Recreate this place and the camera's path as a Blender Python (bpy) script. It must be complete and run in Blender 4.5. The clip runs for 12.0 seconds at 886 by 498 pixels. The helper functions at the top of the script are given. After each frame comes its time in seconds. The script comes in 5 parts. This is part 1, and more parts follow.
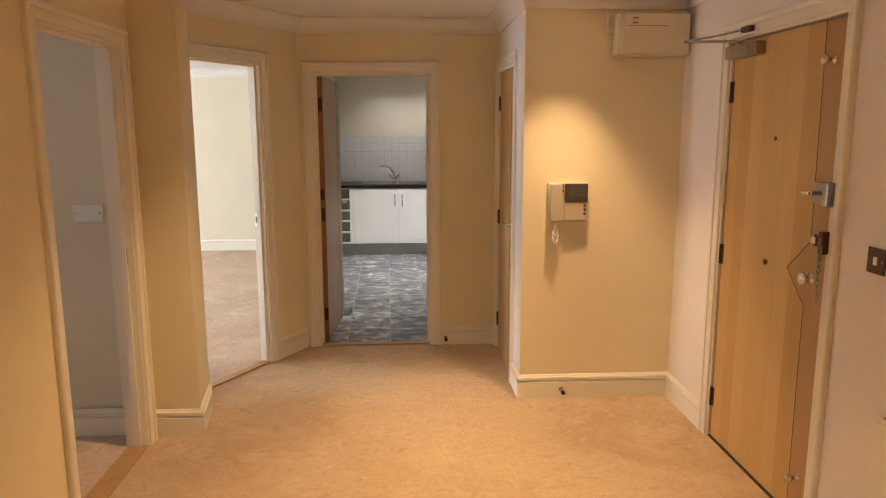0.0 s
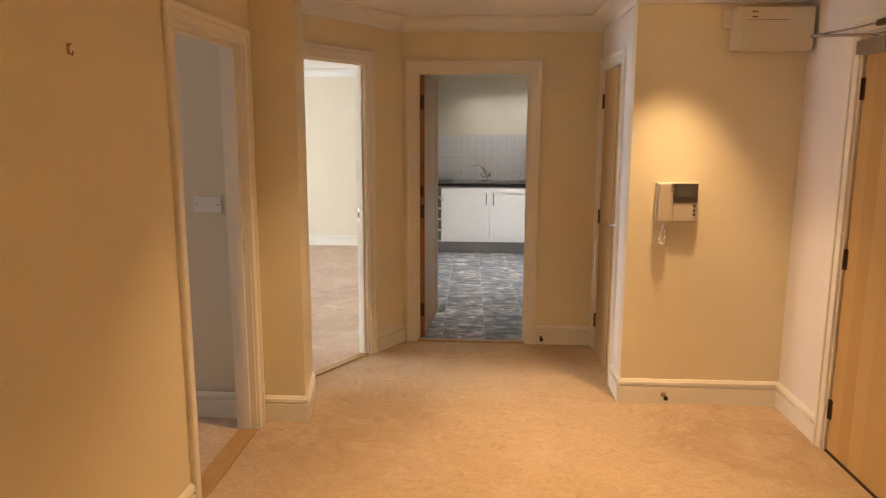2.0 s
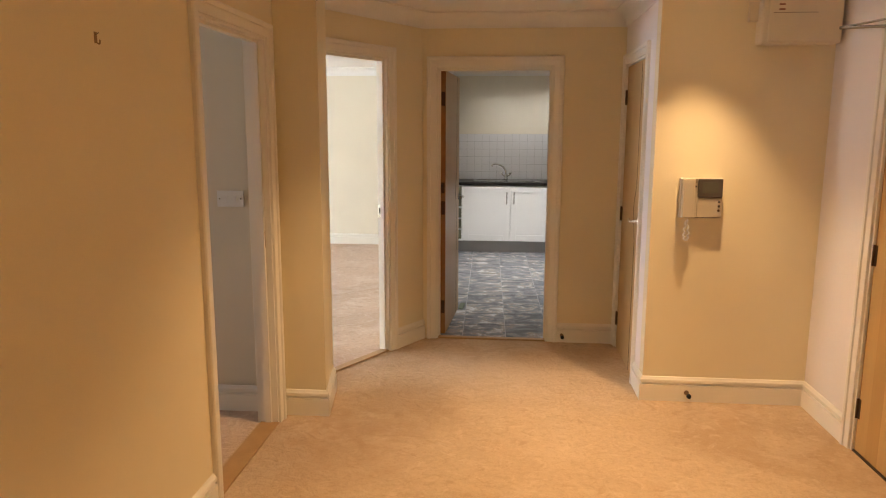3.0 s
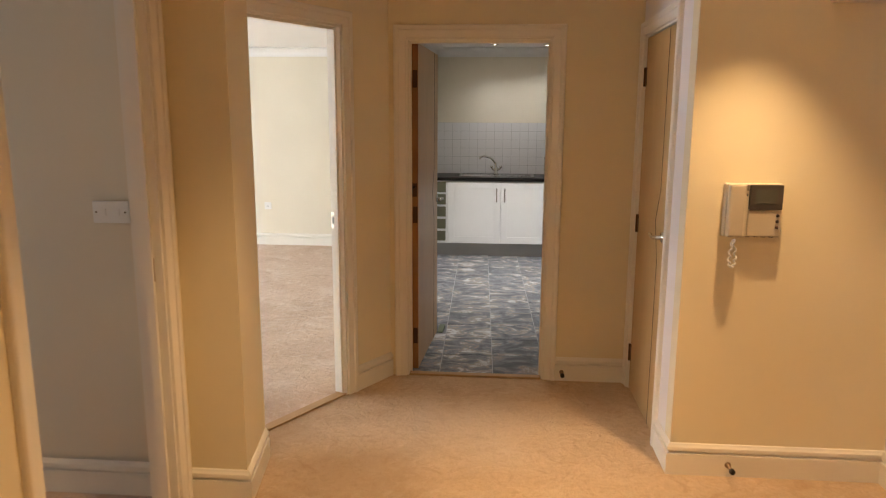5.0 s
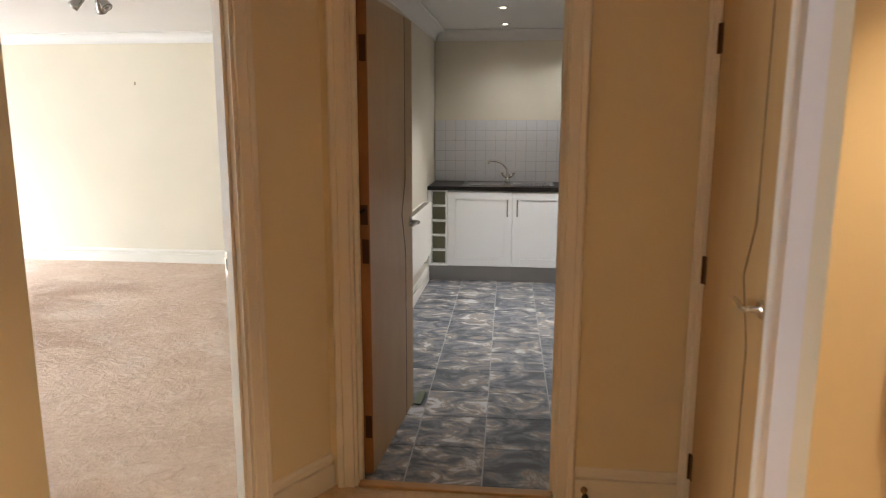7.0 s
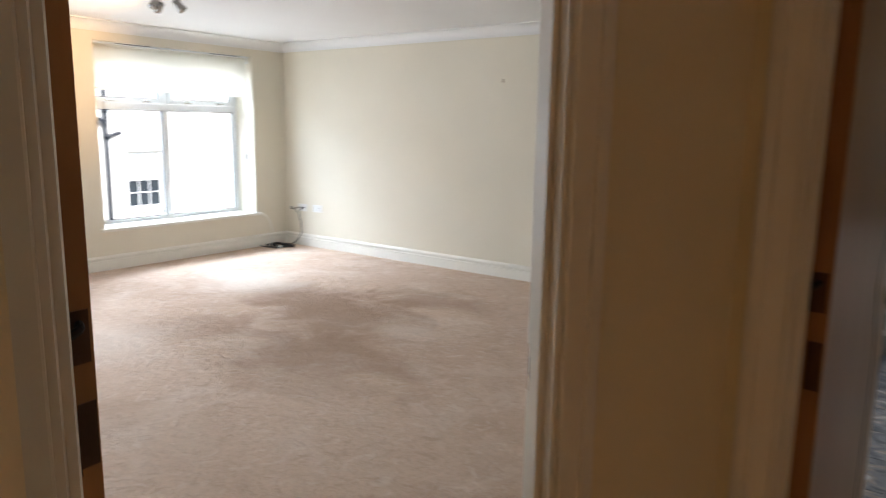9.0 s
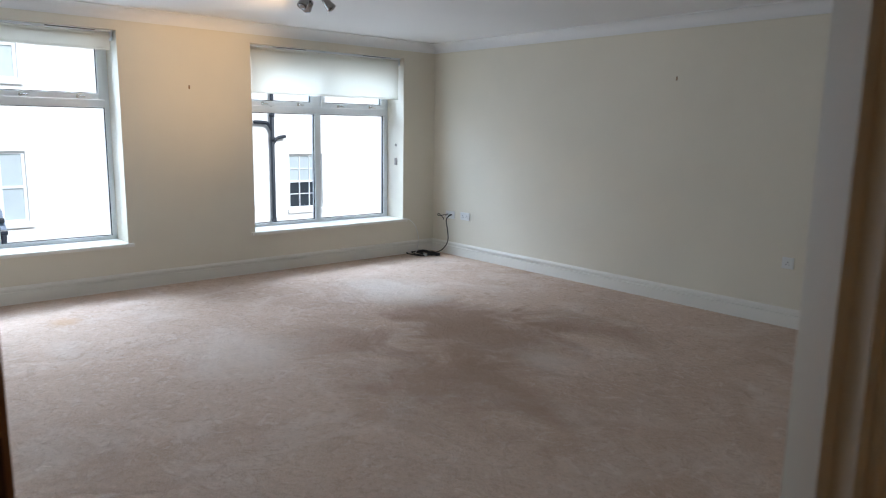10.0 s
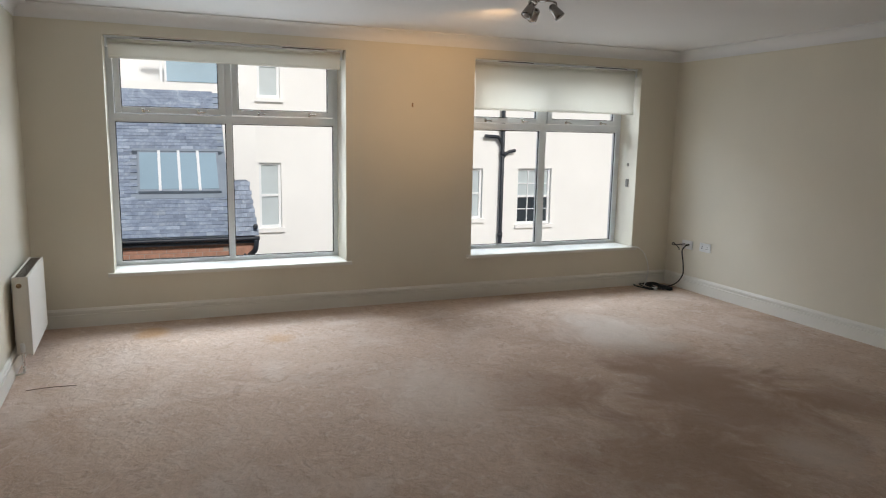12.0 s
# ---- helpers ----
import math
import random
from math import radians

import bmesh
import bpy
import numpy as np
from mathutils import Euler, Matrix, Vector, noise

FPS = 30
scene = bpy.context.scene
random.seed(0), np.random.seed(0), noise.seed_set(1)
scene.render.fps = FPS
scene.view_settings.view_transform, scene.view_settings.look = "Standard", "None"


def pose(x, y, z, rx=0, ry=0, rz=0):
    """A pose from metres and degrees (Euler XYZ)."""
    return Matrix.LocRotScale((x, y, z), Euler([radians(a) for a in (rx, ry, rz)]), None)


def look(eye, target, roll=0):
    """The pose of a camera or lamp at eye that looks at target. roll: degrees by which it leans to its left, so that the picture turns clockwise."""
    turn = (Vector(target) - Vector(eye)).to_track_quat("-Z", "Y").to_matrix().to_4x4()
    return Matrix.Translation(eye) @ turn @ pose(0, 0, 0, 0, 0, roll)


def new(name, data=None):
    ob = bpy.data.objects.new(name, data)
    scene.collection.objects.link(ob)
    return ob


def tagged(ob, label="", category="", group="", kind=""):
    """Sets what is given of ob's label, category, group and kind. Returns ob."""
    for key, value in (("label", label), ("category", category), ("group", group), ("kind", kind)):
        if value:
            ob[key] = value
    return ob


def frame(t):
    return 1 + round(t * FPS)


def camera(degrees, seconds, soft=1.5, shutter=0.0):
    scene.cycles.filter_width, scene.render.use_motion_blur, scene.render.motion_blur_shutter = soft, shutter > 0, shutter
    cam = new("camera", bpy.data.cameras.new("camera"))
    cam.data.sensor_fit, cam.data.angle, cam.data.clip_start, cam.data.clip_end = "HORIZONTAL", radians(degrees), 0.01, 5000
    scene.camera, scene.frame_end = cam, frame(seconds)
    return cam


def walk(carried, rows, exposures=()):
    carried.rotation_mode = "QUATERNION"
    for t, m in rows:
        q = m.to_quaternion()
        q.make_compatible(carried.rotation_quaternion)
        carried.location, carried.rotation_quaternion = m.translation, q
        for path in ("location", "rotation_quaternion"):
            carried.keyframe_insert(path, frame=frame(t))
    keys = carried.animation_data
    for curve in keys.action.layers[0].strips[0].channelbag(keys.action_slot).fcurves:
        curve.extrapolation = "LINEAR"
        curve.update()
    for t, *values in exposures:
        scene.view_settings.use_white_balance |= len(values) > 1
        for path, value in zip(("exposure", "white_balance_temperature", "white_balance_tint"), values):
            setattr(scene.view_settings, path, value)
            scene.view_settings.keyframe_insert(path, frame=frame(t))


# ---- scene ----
cam = camera(64.6, 12.0, soft=1.1, shutter=0.4)
PATH = [
    (0, (0.263, 0.098, 1.61), (0.374, 2.066, 1.27), -0.1),
    (0.5, (0.231, 0.097, 1.624), (0.329, 2.065, 1.281), -0.0),
    (1, (0.204, 0.094, 1.616), (0.281, 2.063, 1.273), 0.0),
    (1.5, (0.144, 0.087, 1.601), (0.136, 2.057, 1.259), 0.1),
    (2, (0.139, 0.093, 1.595), (0.021, 2.06, 1.255), 0.2),
    (2.5, (0.139, 0.089, 1.585), (-0.02, 2.054, 1.246), 0.1),
    (3, (0.129, 0.096, 1.556), (-0.044, 2.06, 1.221), 0.2),
    (3.2, (0.151, 0.125, 1.559), (-0.032, 2.088, 1.217), 0.1),
    (5, (0.163, 1.124, 1.555), (0.011, 3.084, 1.188), 0.3),
    (5.5, (0.218, 1.464, 1.531), (0.035, 3.423, 1.17), 0.1),
    (6, (0.294, 1.842, 1.541), (0.101, 3.799, 1.177), 0.1),
    (6.5, (0.318, 2.195, 1.519), (0.128, 4.152, 1.155), 0.0),
    (6.7, (0.315, 2.34, 1.513), (0.124, 4.298, 1.151), 0.1),
    (8.3, (0.079, 3.395, 1.471), (-0.63, 5.231, 1.114), 0.3),
    (8.5, (0.012, 3.505, 1.457), (-0.788, 5.306, 1.115), 1.0),
    (9, (-0.134, 3.791, 1.438), (-1.303, 5.377, 1.093), 0.9),
    (9.5, (-0.276, 4.037, 1.447), (-1.692, 5.408, 1.104), 0.9),
    (10, (-0.477, 4.193, 1.432), (-1.961, 5.49, 1.092), 1.0),
    (10.5, (-0.651, 4.351, 1.442), (-2.162, 5.618, 1.107), 0.8),
    (11, (-0.757, 4.511, 1.474), (-2.428, 5.558, 1.139), 0.9),
    (11.5, (-0.836, 4.563, 1.473), (-2.63, 5.384, 1.147), 1.0),
    (12, (-0.913, 4.571, 1.495), (-2.739, 5.322, 1.175), 1.1),
]
walk(cam, [(t, look(eye, target, roll)) for t, eye, target, roll in PATH],
     exposures=[(0.0, 1.82, 6500, 10), (3.0, 1.82, 6500, 10), (6.0, 1.65, 6500, 10), (8.3, 1.05, 6200, 10), (9.0, 0.5, 6100, 10), (9.5, 0.0, 5850, 9),
                (10.0, -0.5, 5550, 8), (11.0, -0.75, 6100, 9), (12.0, -1.05, 6450, 10)])

# ---- world and light ----
world = bpy.data.worlds.new("overcast_sky")
scene.world = world
world.use_nodes = True
wn = world.node_tree
sky = wn.nodes.new("ShaderNodeTexSky")
sky.sky_type, sky.sun_disc = "NISHITA", False
sky.sun_elevation, sky.sun_rotation = radians(30), radians(90)
sky.air_density, sky.dust_density = 1.0, 3.0
wn.nodes["Background"].inputs["Strength"].default_value = 0.15
wn.links.new(sky.outputs["Color"], wn.nodes["Background"].inputs["Color"])


def lamp(name, kind, m, energy, colour, **more):
    data = bpy.data.lights.new(name, kind)
    data.energy, data.color = energy, colour
    for key, value in more.items():
        if key == "size_xy":
            data.shape, data.size, data.size_y = "RECTANGLE", value[0], value[1]
        elif key == "spread":
            data.spread = radians(value)
        elif key == "angle":
            data.angle = radians(value)
        elif key == "cone":
            data.spot_size, data.spot_blend = radians(value[0]), value[1]
        elif key == "radius":
            data.shadow_soft_size = value
    ob = new(name, data)
    ob.matrix_world = m
    return ob


lamp("sun", "SUN", look((24, 5, 14), (0, 5, 0)), 5.0, (1.0, 0.99, 0.97), angle=12)
WARM, DAY = (1.0, 0.64, 0.315), (0.775, 0.885, 1.0)
# The first follows its light on the wall; the other three are added, unseen.
HALL_SPOTS = [(1.15, 3.72), (0.0, 3.15), (0.6, 1.25), (-0.35, -0.6)]
# The last two are added out of view to brighten the kitchen floor.
KITCHEN_SPOTS = [(0.11, 8.2), (0.10, 9.15), (0.68, 9.2), (0.68, 8.2), (0.11, 6.9)]
for x, y in HALL_SPOTS:
    lamp("hall_spot_or_fill", "SPOT", look((x, y, 2.335), (x, y, 0)), 31 if x > 1 else 46, WARM, cone=(72, 0.75) if x > 1 else (100, 1.0), radius=0.03)
for x, y in KITCHEN_SPOTS:
    lamp("kitchen_spot_or_fill", "SPOT", look((x, y, 2.335), (x, y, 0)), 5 if y > 9 else 36, (1.0, 0.96, 0.93), cone=(125, 1.0) if y > 9 else (92, 1.0), radius=0.03)
for y, low, high in ((5.165, 31, 170), (8.14, 17, 145)):
    lamp("window_daylight", "AREA", look((-6.93, y, 1.26), (-5.0, y, 1.26)), low, DAY, size_xy=(1.66, 1.55), spread=165)
    lamp("sky_daylight", "AREA", look((-9.3, y - 0.2, 3.5), (-5.0, y - 0.6, 1.0)), high, DAY, size_xy=(3.2, 1.8), spread=130)
lamp("lounge_spot", "SPOT", look((-5.16, 6.90, 2.245), (-6.75, 6.72, 1.95)), 76, (1.0, 0.60, 0.27), cone=(78, 1.0), radius=0.03)
# Added fill lamp in an assumed, unseen window of the side room.
lamp("bedroom_fill", "AREA", look((-4.05, 2.2, 1.4), (0, 2.4, 1.0)), 1.9, (0.96, 0.90, 1.0), size_xy=(1.2, 1.2))


# ---- materials ----
def mat(name, colour, rough=0.6, metal=0.0, vary=0.06, scale=3.0, fine=180.0, bump=0.05, spec=0.4, stretch=(1, 1, 1), stain=0.0):
    m = bpy.data.materials.new(name)
    m.use_nodes = True
    nt = m.node_tree
    b = nt.nodes["Principled BSDF"]
    b.inputs["Roughness"].default_value, b.inputs["Metallic"].default_value = rough, metal
    b.inputs["Specular IOR Level"].default_value = spec
    co = nt.nodes.new("ShaderNodeTexCoord")
    mp = nt.nodes.new("ShaderNodeMapping")
    mp.inputs["Scale"].default_value = stretch
    nt.links.new(co.outputs["Object"], mp.inputs["Vector"])

    def noise_node(sc, detail):
        n = nt.nodes.new("ShaderNodeTexNoise")
        n.inputs["Scale"].default_value, n.inputs["Detail"].default_value = sc, detail
        nt.links.new(mp.outputs["Vector"], n.inputs["Vector"])
        return n
    big, small = noise_node(scale, 5), noise_node(fine, 3)
    mix = nt.nodes.new("ShaderNodeMix")
    mix.data_type = "RGBA"
    dark = tuple(c * (1 - 2 * vary) for c in colour)
    light = tuple(min(1, c * (1 + vary)) for c in colour)
    mix.inputs["A"].default_value, mix.inputs["B"].default_value = (*dark, 1), (*light, 1)
    add = nt.nodes.new("ShaderNodeMath")
    add.operation = "MULTIPLY_ADD"
    nt.links.new(small.outputs["Fac"], add.inputs[0])
    add.inputs[1].default_value = 0.35
    nt.links.new(big.outputs["Fac"], add.inputs[2])
    ramp = nt.nodes.new("ShaderNodeMapRange")
    ramp.inputs["From Min"].default_value, ramp.inputs["From Max"].default_value = 0.45, 0.95
    nt.links.new(add.outputs["Value"], ramp.inputs["Value"])
    nt.links.new(ramp.outputs["Result"], mix.inputs["Factor"])
    out = mix.outputs["Result"]
    if stain > 0:
        s1 = noise_node(0.6, 9)
        s1.inputs["Distortion"].default_value = 0.8
        r2 = nt.nodes.new("ShaderNodeMapRange")
        r2.inputs["From Min"].default_value, r2.inputs["From Max"].default_value = 0.5, 0.6
        nt.links.new(s1.outputs["Fac"], r2.inputs["Value"])
        fac = nt.nodes.new("ShaderNodeMath")
        fac.operation = "MULTIPLY"
        fac.inputs[1].default_value = stain
        nt.links.new(r2.outputs["Result"], fac.inputs[0])
        m2 = nt.nodes.new("ShaderNodeMix")
        m2.data_type = "RGBA"
        m2.inputs["B"].default_value = (colour[0] * 0.70, colour[1] * 0.65, colour[2] * 0.60, 1)
        nt.links.new(fac.outputs["Value"], m2.inputs["Factor"])
        nt.links.new(out, m2.inputs["A"])
        out = m2.outputs["Result"]
    nt.links.new(out, b.inputs["Base Color"])
    if bump > 0:
        bp = nt.nodes.new("ShaderNodeBump")
        bp.inputs["Strength"].default_value, bp.inputs["Distance"].default_value = bump, 0.01
        nt.links.new(small.outputs["Fac"], bp.inputs["Height"])
        nt.links.new(bp.outputs["Normal"], b.inputs["Normal"])
    return m


def worn_or_lit_patch(m, cx, cy, rx, ry, colour, strength):
    """A ragged-edged patch of carpet colour, for wear, stains or painted daylight, centred at (cx, cy) on the floor."""
    nt = m.node_tree
    b = nt.nodes["Principled BSDF"]
    old = b.inputs["Base Color"].links[0].from_socket
    co = nt.nodes.new("ShaderNodeTexCoord")
    mp = nt.nodes.new("ShaderNodeMapping")
    mp.inputs["Location"].default_value = (-cx / rx, -cy / ry, 0)
    mp.inputs["Scale"].default_value = (1 / rx, 1 / ry, 0)
    nt.links.new(co.outputs["Object"], mp.inputs["Vector"])
    ln = nt.nodes.new("ShaderNodeVectorMath")
    ln.operation = "LENGTH"
    nt.links.new(mp.outputs["Vector"], ln.inputs[0])
    n = nt.nodes.new("ShaderNodeTexNoise")
    n.inputs["Scale"].default_value, n.inputs["Detail"].default_value, n.inputs["Roughness"].default_value = 2.2, 9, 0.62
    n.inputs["Distortion"].default_value = 0.9
    nt.links.new(co.outputs["Object"], n.inputs["Vector"])
    ad = nt.nodes.new("ShaderNodeMath")
    ad.operation = "MULTIPLY_ADD"
    ad.inputs[1].default_value = 2.0
    nt.links.new(n.outputs["Fac"], ad.inputs[0])
    nt.links.new(ln.outputs["Value"], ad.inputs[2])
    mr = nt.nodes.new("ShaderNodeMapRange")
    mr.inputs["From Min"].default_value, mr.inputs["From Max"].default_value = 2.1, 1.4
    mr.inputs["To Max"].default_value = strength
    nt.links.new(ad.outputs["Value"], mr.inputs["Value"])
    mx = nt.nodes.new("ShaderNodeMix")
    mx.data_type = "RGBA"
    mx.inputs["B"].default_value = (*colour, 1)
    nt.links.new(mr.outputs["Result"], mx.inputs["Factor"])
    nt.links.new(old, mx.inputs["A"])
    nt.links.new(mx.outputs["Result"], b.inputs["Base Color"])


def carpet(name, base, dark, light):
    """Cut pile: cloudy brushed areas, small tufts lying one way or another, and fine pile grain."""
    m = mat(name, base, 0.95, vary=0.05, scale=34, fine=260, bump=0.0, spec=0.08)
    nt = m.node_tree
    b = nt.nodes["Principled BSDF"]
    co = nt.nodes.new("ShaderNodeTexCoord")

    def layer(scale, detail, distort, lo, hi, amount, colour):
        n = nt.nodes.new("ShaderNodeTexNoise")
        n.inputs["Scale"].default_value, n.inputs["Detail"].default_value = scale, detail
        n.inputs["Distortion"].default_value, n.inputs["Roughness"].default_value = distort, 0.62
        nt.links.new(co.outputs["Object"], n.inputs["Vector"])
        mr = nt.nodes.new("ShaderNodeMapRange")
        mr.inputs["From Min"].default_value, mr.inputs["From Max"].default_value = lo, hi
        mr.inputs["To Max"].default_value = amount
        nt.links.new(n.outputs["Fac"], mr.inputs["Value"])
        mx = nt.nodes.new("ShaderNodeMix")
        mx.data_type = "RGBA"
        mx.inputs["B"].default_value = (*colour, 1)
        nt.links.new(mr.outputs["Result"], mx.inputs["Factor"])
        nt.links.new(b.inputs["Base Color"].links[0].from_socket, mx.inputs["A"])
        nt.links.new(mx.outputs["Result"], b.inputs["Base Color"])
        return n
    layer(0.9, 9, 0.9, 0.48, 0.66, 0.6, dark)
    layer(1.7, 8, 1.2, 0.50, 0.68, 0.6, light)
    rucks = layer(6.5, 6, 2.2, 0.55, 0.66, 0.5, light)
    layer(5.0, 6, 2.2, 0.56, 0.68, 0.55, dark)
    tufts = layer(26, 5, 0.8, 0.52, 0.68, 0.42, dark)
    layer(70, 4, 0.4, 0.55, 0.72, 0.45, dark)
    pile = layer(150, 3, 0.0, 0.52, 0.70, 0.4, light)
    height = nt.nodes.new("ShaderNodeMath")
    height.operation = "MULTIPLY_ADD"
    height.inputs[1].default_value = 2.0
    nt.links.new(tufts.outputs["Fac"], height.inputs[0])
    nt.links.new(pile.outputs["Fac"], height.inputs[2])
    worn = nt.nodes.new("ShaderNodeMath")
    worn.operation = "MULTIPLY_ADD"
    worn.inputs[1].default_value = 5.0
    nt.links.new(rucks.outputs["Fac"], worn.inputs[0])
    nt.links.new(height.outputs["Value"], worn.inputs[2])
    bp = nt.nodes.new("ShaderNodeBump")
    bp.inputs["Strength"].default_value, bp.inputs["Distance"].default_value = 0.55, 0.008
    nt.links.new(worn.outputs["Value"], bp.inputs["Height"])
    nt.links.new(bp.outputs["Normal"], b.inputs["Normal"])
    return m


def wood(name, light, dark, rough=0.42, strip=0.0, axis="Y", knots=0.3):
    """Veneer with the grain running up; strip: width of the leaves of veneer, matched side by side."""
    m = mat(name, light, rough, vary=0.03, scale=5, fine=90, bump=0.02, stretch=(14, 14, 0.7))
    nt = m.node_tree
    b = nt.nodes["Principled BSDF"]
    old = b.inputs["Base Color"].links[0].from_socket
    co = nt.nodes.new("ShaderNodeTexCoord")
    n = nt.nodes.new("ShaderNodeTexNoise")
    n.inputs["Scale"].default_value, n.inputs["Detail"].default_value, n.inputs["Distortion"].default_value = 2.2, 4, 0.6
    mp = nt.nodes.new("ShaderNodeMapping")
    mp.inputs["Scale"].default_value = (3, 3, 0.8)
    nt.links.new(co.outputs["Object"], mp.inputs["Vector"])
    nt.links.new(mp.outputs["Vector"], n.inputs["Vector"])
    fac = n.outputs["Fac"]
    if strip > 0:
        sep = nt.nodes.new("ShaderNodeSeparateXYZ")
        nt.links.new(co.outputs["Object"], sep.inputs["Vector"])
        fl = nt.nodes.new("ShaderNodeMath")
        fl.operation = "SNAP"
        fl.inputs[1].default_value = strip
        nt.links.new(sep.outputs[axis], fl.inputs[0])
        wnz = nt.nodes.new("ShaderNodeTexWhiteNoise")
        wnz.noise_dimensions = "1D"
        nt.links.new(fl.outputs["Value"], wnz.inputs["W"])
        av = nt.nodes.new("ShaderNodeMath")
        av.operation = "ADD"
        nt.links.new(fac, av.inputs[0])
        nt.links.new(wnz.outputs["Value"], av.inputs[1])
        hv = nt.nodes.new("ShaderNodeMath")
        hv.operation = "MULTIPLY"
        hv.inputs[1].default_value = 0.5
        nt.links.new(av.outputs["Value"], hv.inputs[0])
        fac = hv.outputs["Value"]
    mr = nt.nodes.new("ShaderNodeMapRange")
    mr.inputs["From Min"].default_value, mr.inputs["From Max"].default_value = 0.35, 0.8
    mr.inputs["To Max"].default_value = knots * 2
    nt.links.new(fac, mr.inputs["Value"])
    mx = nt.nodes.new("ShaderNodeMix")
    mx.data_type = "RGBA"
    mx.inputs["B"].default_value = (*dark, 1)
    nt.links.new(mr.outputs["Result"], mx.inputs["Factor"])
    nt.links.new(old, mx.inputs["A"])
    nt.links.new(mx.outputs["Result"], b.inputs["Base Color"])
    return m


def slate_mat(name, ramp_colours, scale, stretch, rough):
    """Mottled slate: flowing streaks of several colours that differ from piece to piece."""
    m = mat(name, (0.2, 0.2, 0.2), rough, bump=0.08, fine=60)
    nt = m.node_tree
    b = nt.nodes["Principled BSDF"]
    co, info = nt.nodes.new("ShaderNodeTexCoord"), nt.nodes.new("ShaderNodeObjectInfo")
    sc = nt.nodes.new("ShaderNodeVectorMath")
    sc.operation = "SCALE"
    sc.inputs[0].default_value = (7, 11, 5)
    nt.links.new(info.outputs["Random"], sc.inputs["Scale"])
    av = nt.nodes.new("ShaderNodeVectorMath")
    nt.links.new(co.outputs["Object"], av.inputs[0])
    nt.links.new(sc.outputs["Vector"], av.inputs[1])
    mp = nt.nodes.new("ShaderNodeMapping")
    mp.inputs["Scale"].default_value = stretch
    nt.links.new(av.outputs["Vector"], mp.inputs["Vector"])
    n = nt.nodes.new("ShaderNodeTexNoise")
    n.inputs["Scale"].default_value, n.inputs["Detail"].default_value = scale, 6
    n.inputs["Distortion"].default_value, n.inputs["Roughness"].default_value = 0.9, 0.68
    nt.links.new(mp.outputs["Vector"], n.inputs["Vector"])
    cr = nt.nodes.new("ShaderNodeValToRGB")
    el = cr.color_ramp.elements
    for i, (p, c) in enumerate(ramp_colours):
        e = el[i] if i < 2 else el.new(p)
        e.position, e.color = p, (*c, 1)
    nt.links.new(n.outputs["Fac"], cr.inputs["Fac"])
    hsv = nt.nodes.new("ShaderNodeHueSaturation")
    mr = nt.nodes.new("ShaderNodeMapRange")
    mr.inputs["To Min"].default_value, mr.inputs["To Max"].default_value = 0.85, 1.15
    nt.links.new(info.outputs["Random"], mr.inputs["Value"])
    nt.links.new(mr.outputs["Result"], hsv.inputs["Value"])
    nt.links.new(cr.outputs["Color"], hsv.inputs["Color"])
    nt.links.new(hsv.outputs["Color"], b.inputs["Base Color"])
    return m


def glowing(name, colour, strength):
    m = bpy.data.materials.new(name)
    m.use_nodes = True
    b = m.node_tree.nodes["Principled BSDF"]
    b.inputs["Base Color"].default_value = (*colour, 1)
    b.inputs["Emission Color"].default_value, b.inputs["Emission Strength"].default_value = (*colour, 1), strength
    return m


def glass(name, tint=(1, 1, 1), rough=0.0):
    m = bpy.data.materials.new(name)
    m.use_nodes = True
    b = m.node_tree.nodes["Principled BSDF"]
    b.inputs["Base Color"].default_value, b.inputs["Roughness"].default_value = (*tint, 1), rough
    b.inputs["Transmission Weight"].default_value, b.inputs["IOR"].default_value = 1.0, 1.02
    return m


CREAM = mat("cream_paint", (0.80, 0.72, 0.53), 0.75, vary=0.025, scale=1.3, fine=260, bump=0.035)
LOUNGE = mat("lounge_cream_paint", (0.77, 0.715, 0.595), 0.75, vary=0.025, scale=1.3, fine=260, bump=0.035)
# Paler copy of the cream: lounge daylight on west-facing walls put into the colour.
DAYLIT_CREAM = mat("daylit_cream_paint", (0.82, 0.78, 0.76), 0.75, vary=0.02, scale=1.3, fine=260, bump=0.03)
CEIL = mat("ceiling_paint", (0.83, 0.82, 0.80), 0.85, vary=0.015, scale=1.0, fine=200, bump=0.03)
GLOSS = mat("white_gloss_paint", (0.82, 0.79, 0.72), 0.5, vary=0.015, scale=2, fine=60, bump=0.0, spec=0.45)
CARPET = carpet("beige_carpet", (0.60, 0.45, 0.31), (0.43, 0.295, 0.185), (0.68, 0.53, 0.39))
CARPET_L = carpet("lounge_carpet", (0.65, 0.492, 0.385), (0.46, 0.32, 0.235), (0.76, 0.65, 0.57))
TRODDEN = (0.36, 0.245, 0.175)
